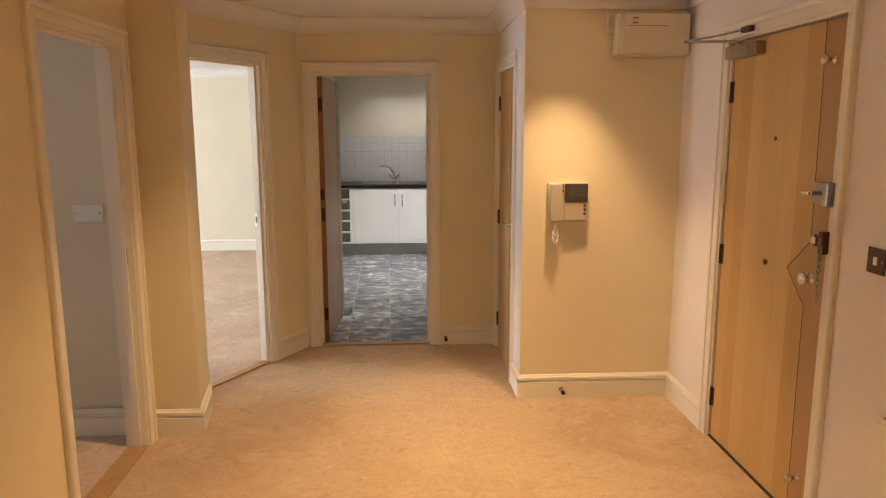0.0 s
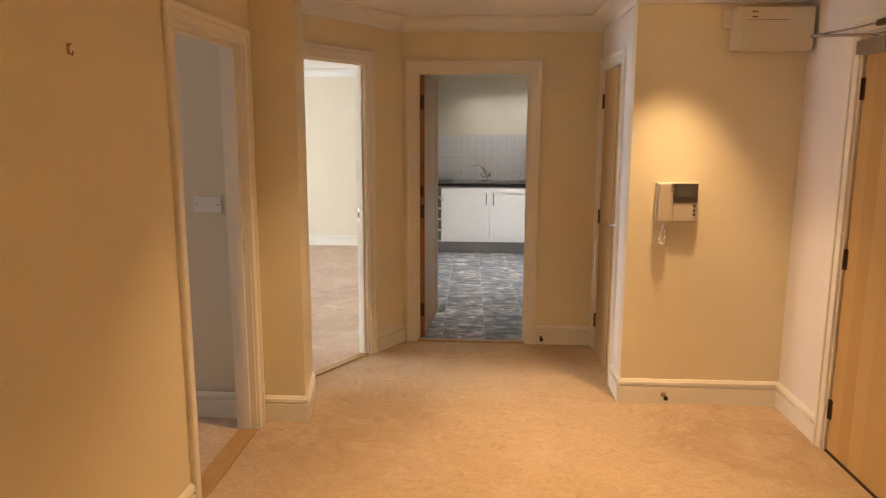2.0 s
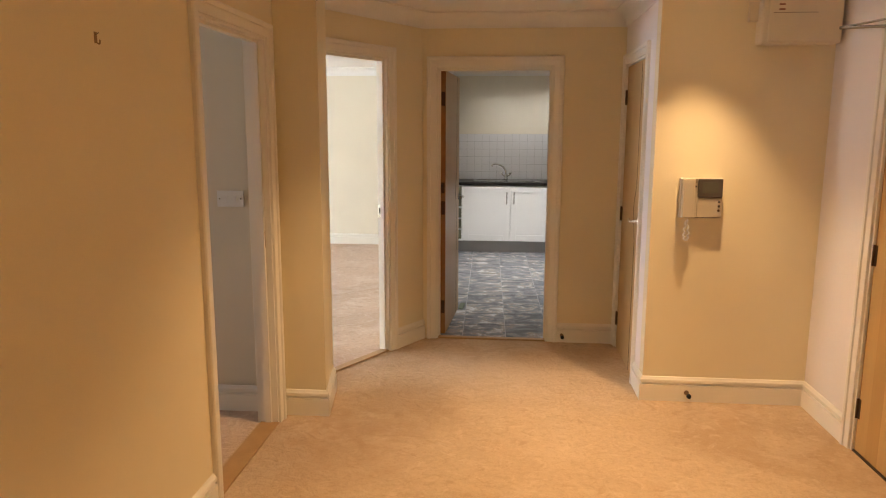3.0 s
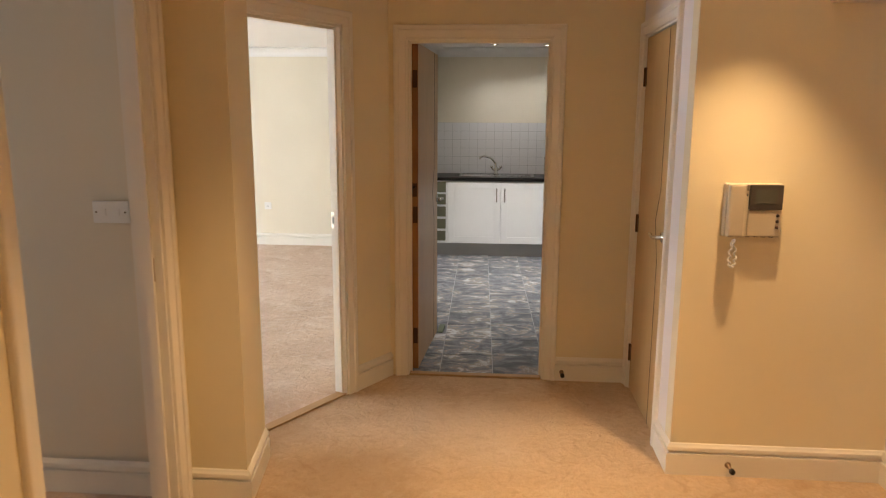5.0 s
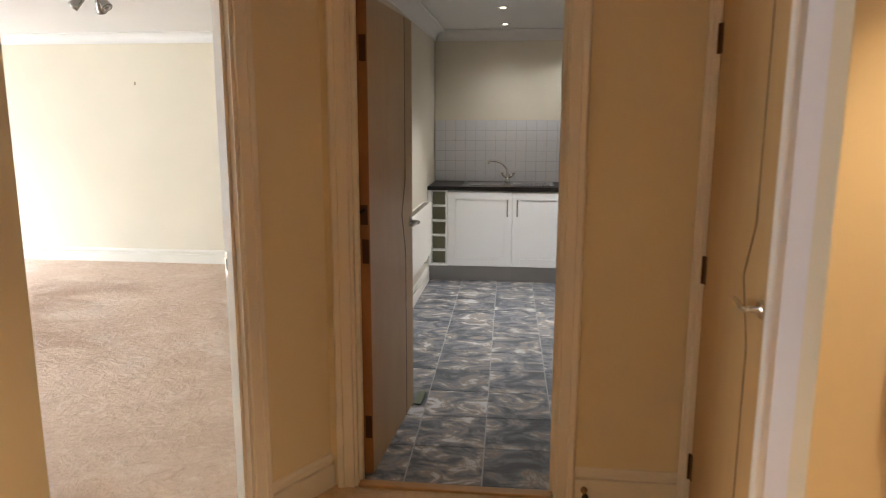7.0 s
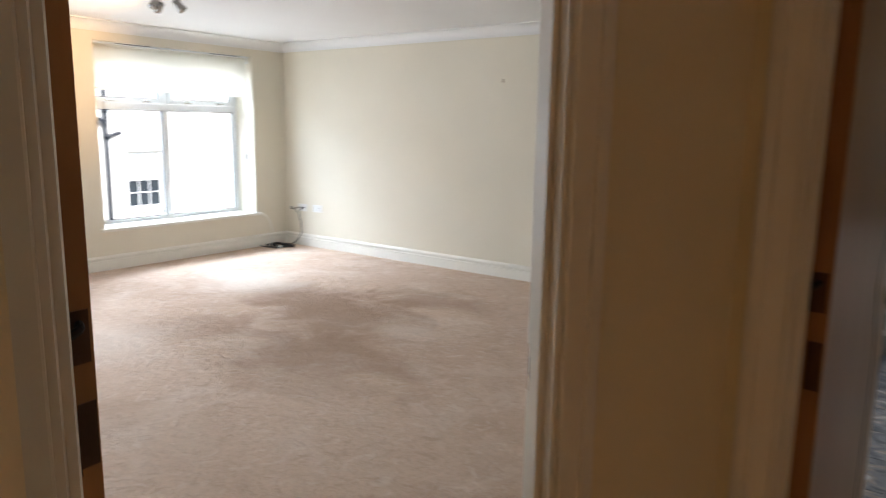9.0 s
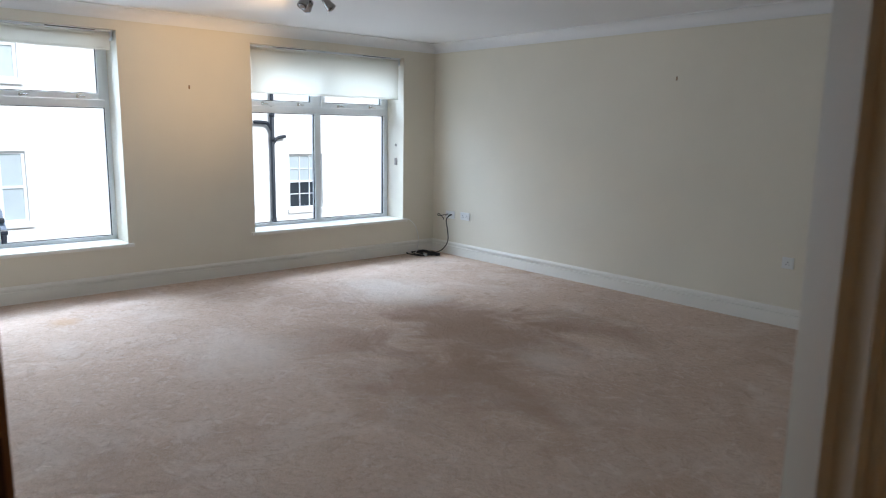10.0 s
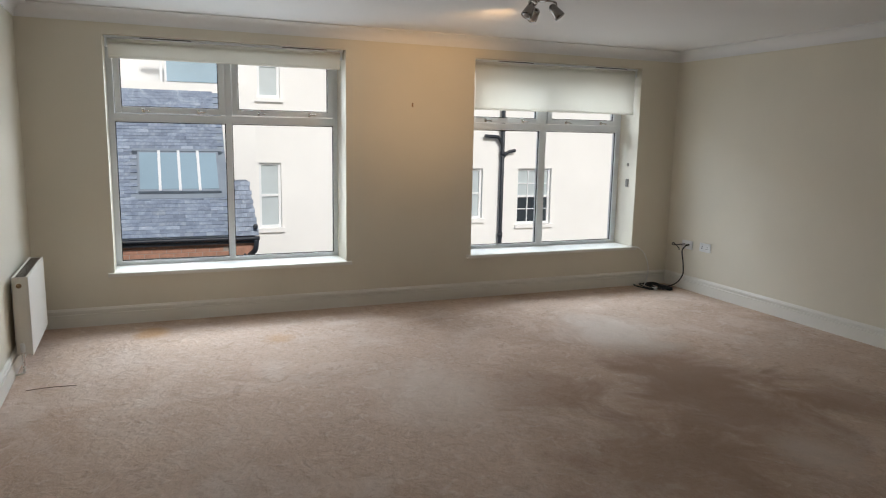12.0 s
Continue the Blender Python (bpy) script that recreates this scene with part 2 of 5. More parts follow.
# The pale patch at (-5.35, 7.85) is partly window light put into the colour.
for patch in [(-4.35, 7.75, 0.75, 0.55, TRODDEN, 0.85), (-3.75, 7.45, 0.75, 0.75, TRODDEN, 0.8), (-3.3, 6.75, 0.9, 0.6, TRODDEN, 0.6), (-3.6, 8.35, 0.6, 0.35, TRODDEN, 0.55),
              (-4.35, 6.6, 0.55, 0.4, TRODDEN, 0.5), (-5.35, 7.85, 0.6, 0.5, (0.80, 0.71, 0.63), 0.6), (-4.55, 6.05, 0.55, 0.4, (0.76, 0.65, 0.56), 0.45), (-3.2, 7.5, 0.28, 0.2, (0.72, 0.62, 0.54), 0.5),
              (-6.43, 4.5, 0.2, 0.14, (0.58, 0.33, 0.15), 0.6), (-5.96, 5.34, 0.16, 0.12, (0.58, 0.34, 0.17), 0.5), (-1.5, 4.65, 0.5, 0.4, (0.40, 0.29, 0.21), 0.6)]:
    worn_or_lit_patch(CARPET_L, *patch)
# Hall carpet: a paler middle, darker by the pier, cupboard and west wall.
for patch in [(0.0, 4.5, 0.75, 0.4, (0.70, 0.57, 0.44), 0.45), (-0.45, 3.9, 0.35, 0.5, (0.40, 0.275, 0.17), 0.45), (0.55, 4.85, 0.4, 0.3, (0.40, 0.275, 0.17), 0.45), (-0.7, 3.2, 0.45, 0.6, (0.42, 0.28, 0.17), 0.4)]:
    worn_or_lit_patch(CARPET, *patch)
BEECH = wood("beech_veneer", (0.62, 0.42, 0.18), (0.46, 0.27, 0.09), 0.36, strip=0.105, axis="X", knots=0.33)
BEECH_DOOR = wood("beech_door_veneer", (0.58, 0.385, 0.175), (0.45, 0.27, 0.10), 0.36)
BEECH_EDGE = wood("dark_beech_veneer", (0.46, 0.29, 0.135), (0.36, 0.205, 0.08), 0.36)
LIPPING = wood("door_lipping", (0.44, 0.21, 0.075), (0.22, 0.09, 0.03), 0.45, knots=0.5)
OAK = wood("oak_threshold", (0.46, 0.28, 0.12), (0.30, 0.16, 0.06), 0.4)
INLAY = mat("dark_inlay", (0.03, 0.016, 0.01), 0.5)
SPOT_CHROME = mat("dull_chrome", (0.34, 0.32, 0.30), 0.2, 1.0, vary=0.05, bump=0)
CHROME = mat("chrome", (0.75, 0.74, 0.72), 0.14, 1.0, vary=0.02, bump=0)
BRASS = mat("aged_brass", (0.35, 0.24, 0.14), 0.35, 1.0, vary=0.1, bump=0.02)
BRONZE = mat("dark_bronze", (0.12, 0.07, 0.045), 0.4, 0.8, vary=0.1)
STEEL = mat("brushed_steel", (0.42, 0.42, 0.42), 0.25, 1.0, vary=0.05, fine=300, bump=0.03)
SILVER = mat("silver_paint", (0.31, 0.28, 0.24), 0.35, 0.6, vary=0.04)
CASE = mat("cream_case_plastic", (0.72, 0.65, 0.52), 0.4, vary=0.03, bump=0.01)
PLASTIC = mat("ivory_plastic", (0.56, 0.50, 0.40), 0.4, vary=0.03, bump=0.01)
WHITE_PL = mat("white_plastic", (0.82, 0.82, 0.80), 0.3, vary=0.02, bump=0.01)
DARK_PL = mat("dark_grey_plastic", (0.07, 0.06, 0.055), 0.35, vary=0.05)
BLACK = mat("black_rubber", (0.012, 0.012, 0.012), 0.5, vary=0.05)
UPVC = mat("white_upvc", (0.80, 0.82, 0.83), 0.28, vary=0.015, bump=0.0)
BLIND = mat("roller_blind_fabric", (0.74, 0.72, 0.66), 0.9, vary=0.03, fine=500, bump=0.08)
bn = BLIND.node_tree
trans, blend = bn.nodes.new("ShaderNodeBsdfTranslucent"), bn.nodes.new("ShaderNodeMixShader")
trans.inputs["Color"].default_value, blend.inputs["Fac"].default_value = (0.84, 0.81, 0.74, 1), 0.6
bn.links.new(bn.nodes["Principled BSDF"].outputs[0], blend.inputs[1])
bn.links.new(trans.outputs[0], blend.inputs[2])
bn.links.new(blend.outputs[0], bn.nodes["Material Output"].inputs["Surface"])
GLASS = glass("window_glass")
CAB = mat("white_cabinet_foil", (0.80, 0.80, 0.79), 0.3, vary=0.015, bump=0.005)
PLINTH = mat("silver_plinth", (0.42, 0.42, 0.41), 0.35, 0.5, vary=0.04)
WORKTOP = mat("black_laminate", (0.014, 0.011, 0.010), 0.3, vary=0.2, fine=300, bump=0.01, spec=0.25)
TILE = mat("white_wall_tile", (0.74, 0.74, 0.75), 0.18, vary=0.02, bump=0.01)
GROUT = mat("grey_grout", (0.40, 0.40, 0.40), 0.9)
FLOOR_TILE = slate_mat("slate_vinyl_tile", [(0.36, (0.045, 0.052, 0.065)), (0.45, (0.10, 0.108, 0.125)), (0.52, (0.19, 0.20, 0.22)), (0.56, (0.25, 0.20, 0.15)), (0.63, (0.50, 0.51, 0.53))], 5.5, (1.0, 1.35, 1), 0.42)
FLOOR_GROUT = mat("floor_joint", (0.36, 0.36, 0.36), 0.6)
SLATE = slate_mat("roof_slate", [(0.3, (0.15, 0.185, 0.25)), (0.5, (0.25, 0.30, 0.385)), (0.62, (0.34, 0.39, 0.47)), (0.75, (0.46, 0.50, 0.55)), (0.9, (0.38, 0.38, 0.41))], 3.0, (1, 1, 1), 0.6)
STUCCO = mat("white_stucco", (0.86, 0.86, 0.84), 0.85, vary=0.02, scale=0.8, fine=40, bump=0.04)
BRICK = mat("red_brick", (0.50, 0.27, 0.19), 0.85, vary=0.15, scale=6, fine=60, bump=0.1)
MORTAR = mat("mortar", (0.42, 0.36, 0.31), 0.9)
IRON = mat("black_cast_iron", (0.025, 0.03, 0.04), 0.45, vary=0.1)
LEAD = mat("lead_flashing", (0.27, 0.32, 0.38), 0.5, vary=0.08)
SASH_GLASS = mat("dark_sash_glass", (0.045, 0.055, 0.065), 0.12, vary=0.15, scale=1.5, bump=0)
SASH_BLIND = mat("pale_blind_behind_glass", (0.50, 0.56, 0.58), 0.25, vary=0.03, bump=0)
SKYLIGHT = mat("skylight_glass", (0.32, 0.44, 0.53), 0.1, vary=0.06, scale=1.0, bump=0)
TARMAC = mat("tarmac", (0.05, 0.05, 0.05), 0.9, vary=0.1, bump=0.2)
BULB = glowing("lit_bulb", (1.0, 0.75, 0.45), 14)
BULB_K = glowing("lit_bulb_kitchen", (1.0, 0.85, 0.68), 10)
WEDGE = mat("grey_green_rubber", (0.16, 0.19, 0.13), 0.7)


# ---- building helpers ----
def finish(name, bm, material, smooth=False):
    bmesh.ops.recalc_face_normals(bm, faces=bm.faces)
    me = bpy.data.meshes.new(name)
    bm.to_mesh(me)
    bm.free()
    me.materials.append(material)
    if smooth:
        for p in me.polygons:
            p.use_smooth = True
    return me


def part(name, bm, material, parent=None, label="", smooth=False):
    ob = new(name, finish(name, bm, material, smooth))
    if parent is not None:
        ob.parent = parent
    if label:
        tagged(ob, label)
    return ob


def thing(name, m, label, category, group=""):
    ob = new(name)
    ob.empty_display_size = 0.05
    ob.matrix_basis = m
    return tagged(ob, label, category, group)


def struct(name, bm, material, label, category):
    return tagged(part(name, bm, material), label, category, kind="structure")


def box(bm, lo, hi, bevel=0.0, m=None):
    """An axis-aligned box between two corners, with optional rounded edges."""
    vs = [bm.verts.new((x, y, z)) for x in (lo[0], hi[0]) for y in (lo[1], hi[1]) for z in (lo[2], hi[2])]
    fs = [bm.faces.new([vs[i] for i in q]) for q in ((0, 1, 3, 2), (4, 6, 7, 5), (0, 4, 5, 1), (2, 3, 7, 6), (0, 2, 6, 4), (1, 5, 7, 3))]
    if bevel > 0:
        es = list({e for f in fs for e in f.edges})
        out = bmesh.ops.bevel(bm, geom=es, offset=bevel, segments=2, affect="EDGES", profile=0.6)
        vs = list({v for f in out["faces"] for v in f.verts} | {v for v in vs if v.is_valid})
    if m is not None:
        bmesh.ops.transform(bm, matrix=m, verts=vs)
    return bm


def abox(lo, hi, bevel=0.0):
    return box(bmesh.new(), lo, hi, bevel)


def rod(bm, a, b, r, seg=12, r2=None):
    a, b = Vector(a), Vector(b)
    d = b - a
    m = Matrix.Translation((a + b) / 2) @ d.to_track_quat("Z", "Y").to_matrix().to_4x4()
    bmesh.ops.create_cone(bm, cap_ends=True, segments=seg, radius1=r, radius2=r if r2 is None else r2, depth=d.length, matrix=m)
    return bm


def arod(a, b, r, seg=12, r2=None):
    return rod(bmesh.new(), a, b, r, seg, r2)


def lathe(profile, m=None, seg=20):
    """Turns (radius, height) points round z."""
    bm = bmesh.new()
    rings = []
    for r, z in profile:
        rings.append([bm.verts.new((r * math.cos(2 * math.pi * i / seg), r * math.sin(2 * math.pi * i / seg), z)) for i in range(seg)])
    for p, q in zip(rings, rings[1:]):
        for i in range(seg):
            bm.faces.new((p[i], p[(i + 1) % seg], q[(i + 1) % seg], q[i]))
    bm.faces.new(rings[0][::-1])
    bm.faces.new(rings[-1])
    if m is not None:
        bmesh.ops.transform(bm, matrix=m, verts=bm.verts)
    return bm


def tube(points, r, seg=8, bm=None):
    """A bent pipe or cable through the given points, smoothed."""
    bm = bm or bmesh.new()
    P = [Vector(p) for p in points]
    fine = []
    for i in range(len(P) - 1):
        p0, p1, p2, p3 = P[max(i - 1, 0)], P[i], P[i + 1], P[min(i + 2, len(P) - 1)]
        for k in range(6):
            t = k / 6
            fine.append(0.5 * ((2 * p1) + (p2 - p0) * t + (2 * p0 - 5 * p1 + 4 * p2 - p3) * t * t + (3 * p1 - p0 - 3 * p2 + p3) * t ** 3))
    fine.append(P[-1])
    rings = []
    for i, p in enumerate(fine):
        d = (fine[min(i + 1, len(fine) - 1)] - fine[max(i - 1, 0)]).normalized()
        q = d.to_track_quat("Z", "Y")
        rings.append([bm.verts.new(p + q @ Vector((r * math.cos(2 * math.pi * k / seg), r * math.sin(2 * math.pi * k / seg), 0))) for k in range(seg)])
    for a, b in zip(rings, rings[1:]):
        for k in range(seg):
            bm.faces.new((a[k], a[(k + 1) % seg], b[(k + 1) % seg], b[k]))
    bm.faces.new(rings[0][::-1])
    bm.faces.new(rings[-1])
    return bm


def prism(bm, outline, z0, z1):
    lo, hi = [bm.verts.new((x, y, z0)) for x, y in outline], [bm.verts.new((x, y, z1)) for x, y in outline]
    n = len(outline)
    bm.faces.new(lo[::-1])
    bm.faces.new(hi)
    for i in range(n):
        bm.faces.new((lo[i], lo[(i + 1) % n], hi[(i + 1) % n], hi[i]))
    return bm


def wall(bm, a, b, thick, z0, z1, openings=()):
    """A wall whose seen face runs from a to b; its body lies to the left of that way by thick. openings: (u0, u1, bottom, top)."""
    a, b = Vector((*a, 0)), Vector((*b, 0))
    d = (b - a).normalized()
    n = Vector((-d.y, d.x, 0))
    us = sorted({0, (b - a).length, *[o[0] for o in openings], *[o[1] for o in openings]})
    zs = sorted({z0, z1, *[o[2] for o in openings], *[o[3] for o in openings]})
    m = Matrix.Translation(a) @ Matrix((d, n, (0, 0, 1))).transposed().to_4x4()
    for u, v in zip(us, us[1:]):
        for p, q in zip(zs, zs[1:]):
            if not any(o[0] <= (u + v) / 2 <= o[1] and o[2] <= (p + q) / 2 <= o[3] for o in openings):
                box(bm, (u, 0, p), (v, thick, q), m=m)
    bmesh.ops.remove_doubles(bm, verts=bm.verts, dist=0.0005)
    bm.verts.index_update()
    seen = {}
    for f in bm.faces:
        seen.setdefault(tuple(sorted(v.index for v in f.verts)), []).append(f)
    bmesh.ops.delete(bm, geom=[f for fs in seen.values() if len(fs) > 1 for f in fs], context="FACES_ONLY")
    return bm


def moulding(bm, profile, a, b, out, side, e0=0.0, e1=0.0):
    """Runs a profile of (along side, along out) points from a to b; e0, e1: mitres, in lengths per unit along out (or side where negative keys are wanted)."""
    a, b, out, side = Vector(a), Vector(b), Vector(out), Vector(side)
    d = (b - a).normalized()
    r0 = [bm.verts.new(a + side * s + out * o - d * (e0[0] * s + e0[1] * o if e0 else 0)) for s, o in profile]
    r1 = [bm.verts.new(b + side * s + out * o + d * (e1[0] * s + e1[1] * o if e1 else 0)) for s, o in profile]
    n = len(profile)
    for i in range(n):
        bm.faces.new((r0[i], r0[(i + 1) % n], r1[(i + 1) % n], r1[i]))
    bm.faces.new(r0[::-1])
    bm.faces.new(r1)
    return bm


SKIRT = [(0, 0), (0, 0.018), (0.097, 0.018), (0.099, 0.004), (0.111, 0.004), (0.114, 0.017), (0.128, 0.016), (0.135, 0.010), (0.142, 0.006), (0.145, 0)]
ARCH = [(0, 0), (0, 0.011), (0.003, 0.013), (0.040, 0.015), (0.043, 0.022), (0.060, 0.024), (0.066, 0.022), (0.070, 0.016), (0.070, 0)]
COVE = [(0, 0), (0.10, 0), (0.10, 0.012)] + [(0.088 - 0.078 * math.sin(a), 0.012 + 0.078 * (1 - math.cos(a))) for a in [i * math.pi / 16 for i in range(9)]] + [(0.010, 0.10), (0, 0.10)]
CEILING = 2.36
UP, DOWN = (0, 0, 1), (0, 0, -1)


def skirting(a, b, out, e0=None, e1=None, name="baseboard"):
    struct(name, moulding(bmesh.new(), SKIRT, (*a, 0), (*b, 0), (*out, 0), UP, e0, e1), GLOSS, "cream white gloss moulded skirting board along the wall", "skirting")


def cornice(a, b, out, e0=None, e1=None):
    struct("cornice", moulding(bmesh.new(), COVE, (*a, CEILING), (*b, CEILING), (*out, 0), DOWN, e0, e1), CEIL, "white moulded plaster cornice under the ceiling", "cornice")


def architrave(a, b, top, out, name="trim"):
    """Moulded frame round a door opening that runs along the wall from a to b."""
    A, B = Vector((*a, 0)), Vector((*b, 0))
    d = (B - A).normalized()
    T = Vector((0, 0, top))
    for p, q, side, e0, e1 in ((A, A + T, -d, None, (1, 0)), (B, B + T, d, None, (1, 0)), (A + T, B + T, Vector(UP), (1, 0), (1, 0))):
        struct(name, moulding(bmesh.new(), ARCH, p, q, (*out, 0), side, e0, e1), GLOSS, "cream white gloss moulded architrave round a doorway", "architrave")


def lining(a, b, top, n, depth, name="door_lining", stop=0.6):
    """Jambs and head inside an opening, with the stop bead."""
    A, B, N = Vector((*a, 0)), Vector((*b, 0)), Vector((*n, 0))
    d = (B - A).normalized()
    m = Matrix.Translation(A) @ Matrix((d, N, (0, 0, 1))).transposed().to_4x4()
    w = (B - A).length
    frame_ob = tagged(thing(name, m, "white gloss door lining with a stop bead", "door frame"), kind="structure")
    for kind, lo, hi in (("jamb", (-0.002, 0, 0), (0.012, depth, top)), ("jamb", (w - 0.012, 0, 0), (w + 0.002, depth, top)), ("head", (0.012, 0, top - 0.012), (w - 0.012, depth, top + 0.002)),
                         ("stop_bead", (0.012, depth * 0.3, 0), (0.026, depth * stop, top - 0.012)), ("stop_bead", (w - 0.026, depth * 0.3, 0), (w - 0.012, depth * stop, top - 0.012)), ("stop_bead", (0.026, depth * 0.3, top - 0.026), (w - 0.026, depth * stop, top - 0.012))):
        part(kind, abox(lo, hi), GLOSS, frame_ob)

# ---- structure ----
LN, LU = Vector((-0.866, 0.5)), Vector((-0.5, -0.866))      # the slanting wall: into the lounge, and along it
LO = Vector((-0.47, 5.2))


def slant(u, n=0.0):
    p = LO + LU * u + LN * n
    return (p.x, p.y)


WALL_LABEL = "cream painted plaster wall, lightly marked"
FACE = -6.75
W1, W2, SILL_Z, HEAD_Z = (4.25, 6.07), (7.25, 9.06), 0.385, 2.18
DOOR_TOP, LOUNGE_TOP, ENTRY_TOP = 2.0, 2.03, 2.03


def make_wall(name, a, b, thick, material=None, openings=(), label=WALL_LABEL):
    return struct(name, wall(bmesh.new(), a, b, thick, 0, CEILING, openings), material or CREAM, label, "wall")


make_wall("wall_hall_west", (-1.06, -1.6), (-1.06, 3.69), 0.11, openings=[(4.39, 5.17, 0, DOOR_TOP)])
make_wall("wall_hall_east", (1.86, 4.10), (1.86, -1.6), 0.14, DAYLIT_CREAM, [(0.57, 1.49, 0, ENTRY_TOP)], "cream plaster wall round the entrance door, daylight put into its colour")
make_wall("wall_intercom", (0.95, 4.10), (2.0, 4.10), 0.10)
make_wall("wall_cupboard", (0.95, 5.2), (0.95, 4.20), 0.10, DAYLIT_CREAM, [(0.08, 0.78, 0, DOOR_TOP)], "cream plaster wall round the cupboard door, daylight put into its colour")
make_wall("wall_kitchen_south", (-0.47, 5.2), (1.90, 5.2), 0.10, openings=[(0.10, 0.93, 0, DOOR_TOP)])
make_wall("wall_slanting", slant(0), slant(1.62), -0.09, openings=[(0.39, 1.174, 0, LOUNGE_TOP)])
make_wall("wall_hall_south", (1.96, -1.6), (-1.17, -1.6), 0.10)
make_wall("wall_lounge_south", (-1.24, 3.80), (-7.13, 3.69), 0.06, LOUNGE)
make_wall("wall_lounge_west", (FACE, 3.62), (FACE, 9.66), 0.38, LOUNGE, openings=[(W1[0] - 3.62, W1[1] - 3.62, SILL_Z, HEAD_Z), (W2[0] - 3.62, W2[1] - 3.62, SILL_Z, HEAD_Z)])
make_wall("wall_lounge_north", (FACE, 9.51), (-0.60, 9.51), 0.15, LOUNGE)
make_wall("wall_lounge_east", (-0.70, 9.51), (-0.70, 5.22), 0.11, LOUNGE)
make_wall("wall_kitchen_north", (-0.595, 9.60), (1.90, 9.60), 0.10, LOUNGE)
make_wall("wall_kitchen_east", (1.75, 9.60), (1.75, 5.30), 0.15, LOUNGE)
# The window opening here is assumed and unseen; it holds the fill lamp.
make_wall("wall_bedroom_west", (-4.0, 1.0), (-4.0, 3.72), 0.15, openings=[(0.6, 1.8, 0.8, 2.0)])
make_wall("wall_bedroom_south", (-1.17, 1.0), (-4.15, 1.0), 0.10)
struct("wall_pier", prism(bmesh.new(), [(-1.17, 3.692), (-0.83, 3.692), (-0.885, 4.08), (-1.105, 4.08), (-1.17, 3.96)], 0, CEILING), CREAM, "short cream painted wall pier beside the lounge door", "wall")
struct("ceiling", abox((-7.13, -1.7, CEILING), (2.1, 9.8, CEILING + 0.14)), CEIL, "flat white painted ceiling", "ceiling")

# floors
bm = prism(bmesh.new(), [(-1.17, -1.7), (2.0, -1.7), (2.0, 4.2), (1.05, 4.2), (1.05, 5.2), (-0.47, 5.2), slant(1.62), (-1.17, 3.72)], -0.2, 0)
struct("floor_hall", bm, CARPET, "worn beige cut-pile carpet in the hall", "carpet")
bm = prism(bmesh.new(), [slant(0), (-0.6, 5.3), (-0.6, 9.6), (-7.1, 9.6), (-7.1, 3.64), (-1.29, 3.73), slant(1.62)], -0.2, 0.001)
struct("floor_lounge", bm, CARPET_L, "stained beige cut-pile carpet in the empty lounge", "carpet")
struct("floor_bedroom", abox((-4.1, 0.95, -0.2), (-1.17, 3.75, 0.0)), CARPET_L, "beige carpet in the side room", "carpet")
kitchen_floor = struct("floor_kitchen", abox((-0.6, 5.2, -0.2), (1.8, 9.65, 0.0)), FLOOR_GROUT, "kitchen floor of mottled blue-grey slate-look tiles", "tiled floor")
struct("ground", abox((-1500, -1500, -6.4), (1500, 1500, -6.0)), TARMAC, "dark tarmac ground far below the windows", "ground")

# skirting
skirting((-1.06, -1.6), (-1.06, 2.72), (1, 0))
skirting((-1.06, 3.692), (-0.83, 3.692), (0, -1), None, (0, 1))
skirting((-0.83, 3.692), (-0.885, 4.08), (0.99, 0.14), (0, 1), None)
skirting(slant(0.0), slant(0.32), (0.866, -0.5))
skirting((0.53, 5.2), (0.95, 5.2), (0, -1))
skirting((0.95, 4.35), (0.95, 4.10), (-1, 0), None, (0, 1))
skirting((0.95, 4.10), (1.86, 4.10), (0, -1), (0, 1), None)
skirting((1.86, 4.10), (1.86, 3.60), (-1, 0))
skirting((1.86, 2.54), (1.86, -1.6), (-1, 0))
skirting((1.86, -1.6), (-1.06, -1.6), (0, 1))
skirting((FACE, 3.70), (FACE, 9.51), (1, 0))
skirting((FACE, 9.51), (-0.70, 9.51), (0, -1))
skirting((FACE, 3.697), (-1.33, 3.80), (0, 1))
skirting((-0.70, 9.51), (-0.70, 5.35), (-1, 0))
skirting((-0.59, 5.36), (-0.59, 9.0), (1, 0))
skirting((-1.17, 3.72), (-4.0, 3.72), (0, -1))

# cornices
for a, b, out, e0, e1 in [((-1.06, -1.6), (-1.06, 3.692), (1, 0), None, None), ((-1.06, 3.692), (-0.83, 3.692), (0, -1), None, (0, 1)), ((-0.83, 3.692), (-0.885, 4.08), (0.99, 0.14), (0, 1), None),
                          (slant(0), slant(1.3), (0.866, -0.5), None, None), ((-0.47, 5.2), (0.95, 5.2), (0, -1), None, None), ((0.95, 5.2), (0.95, 4.10), (-1, 0), None, (0, 1)),
                          ((0.95, 4.10), (1.86, 4.10), (0, -1), (0, 1), None), ((1.86, 4.10), (1.86, -1.6), (-1, 0), None, None), ((1.86, -1.6), (-1.06, -1.6), (0, 1), None, None),
                          ((FACE, 3.70), (FACE, 9.51), (1, 0), None, None), ((FACE, 9.51), (-0.70, 9.51), (0, -1), None, None), ((-1.33, 3.80), (FACE, 3.697), (0, 1), None, None), ((-0.70, 9.51), (-0.70, 5.3), (-1, 0), None, None),
                          ((-0.59, 5.35), (-0.59, 9.60), (1, 0), None, None), ((-0.59, 9.60), (1.75, 9.60), (0, -1), None, None)]:
    cornice(a, b, out, e0, e1)

# doorways
architrave((-0.37, 5.2), (0.46, 5.2), DOOR_TOP, (0, -1))
lining((-0.37, 5.2), (0.46, 5.2), DOOR_TOP, (0, 1), 0.10, stop=0.65)
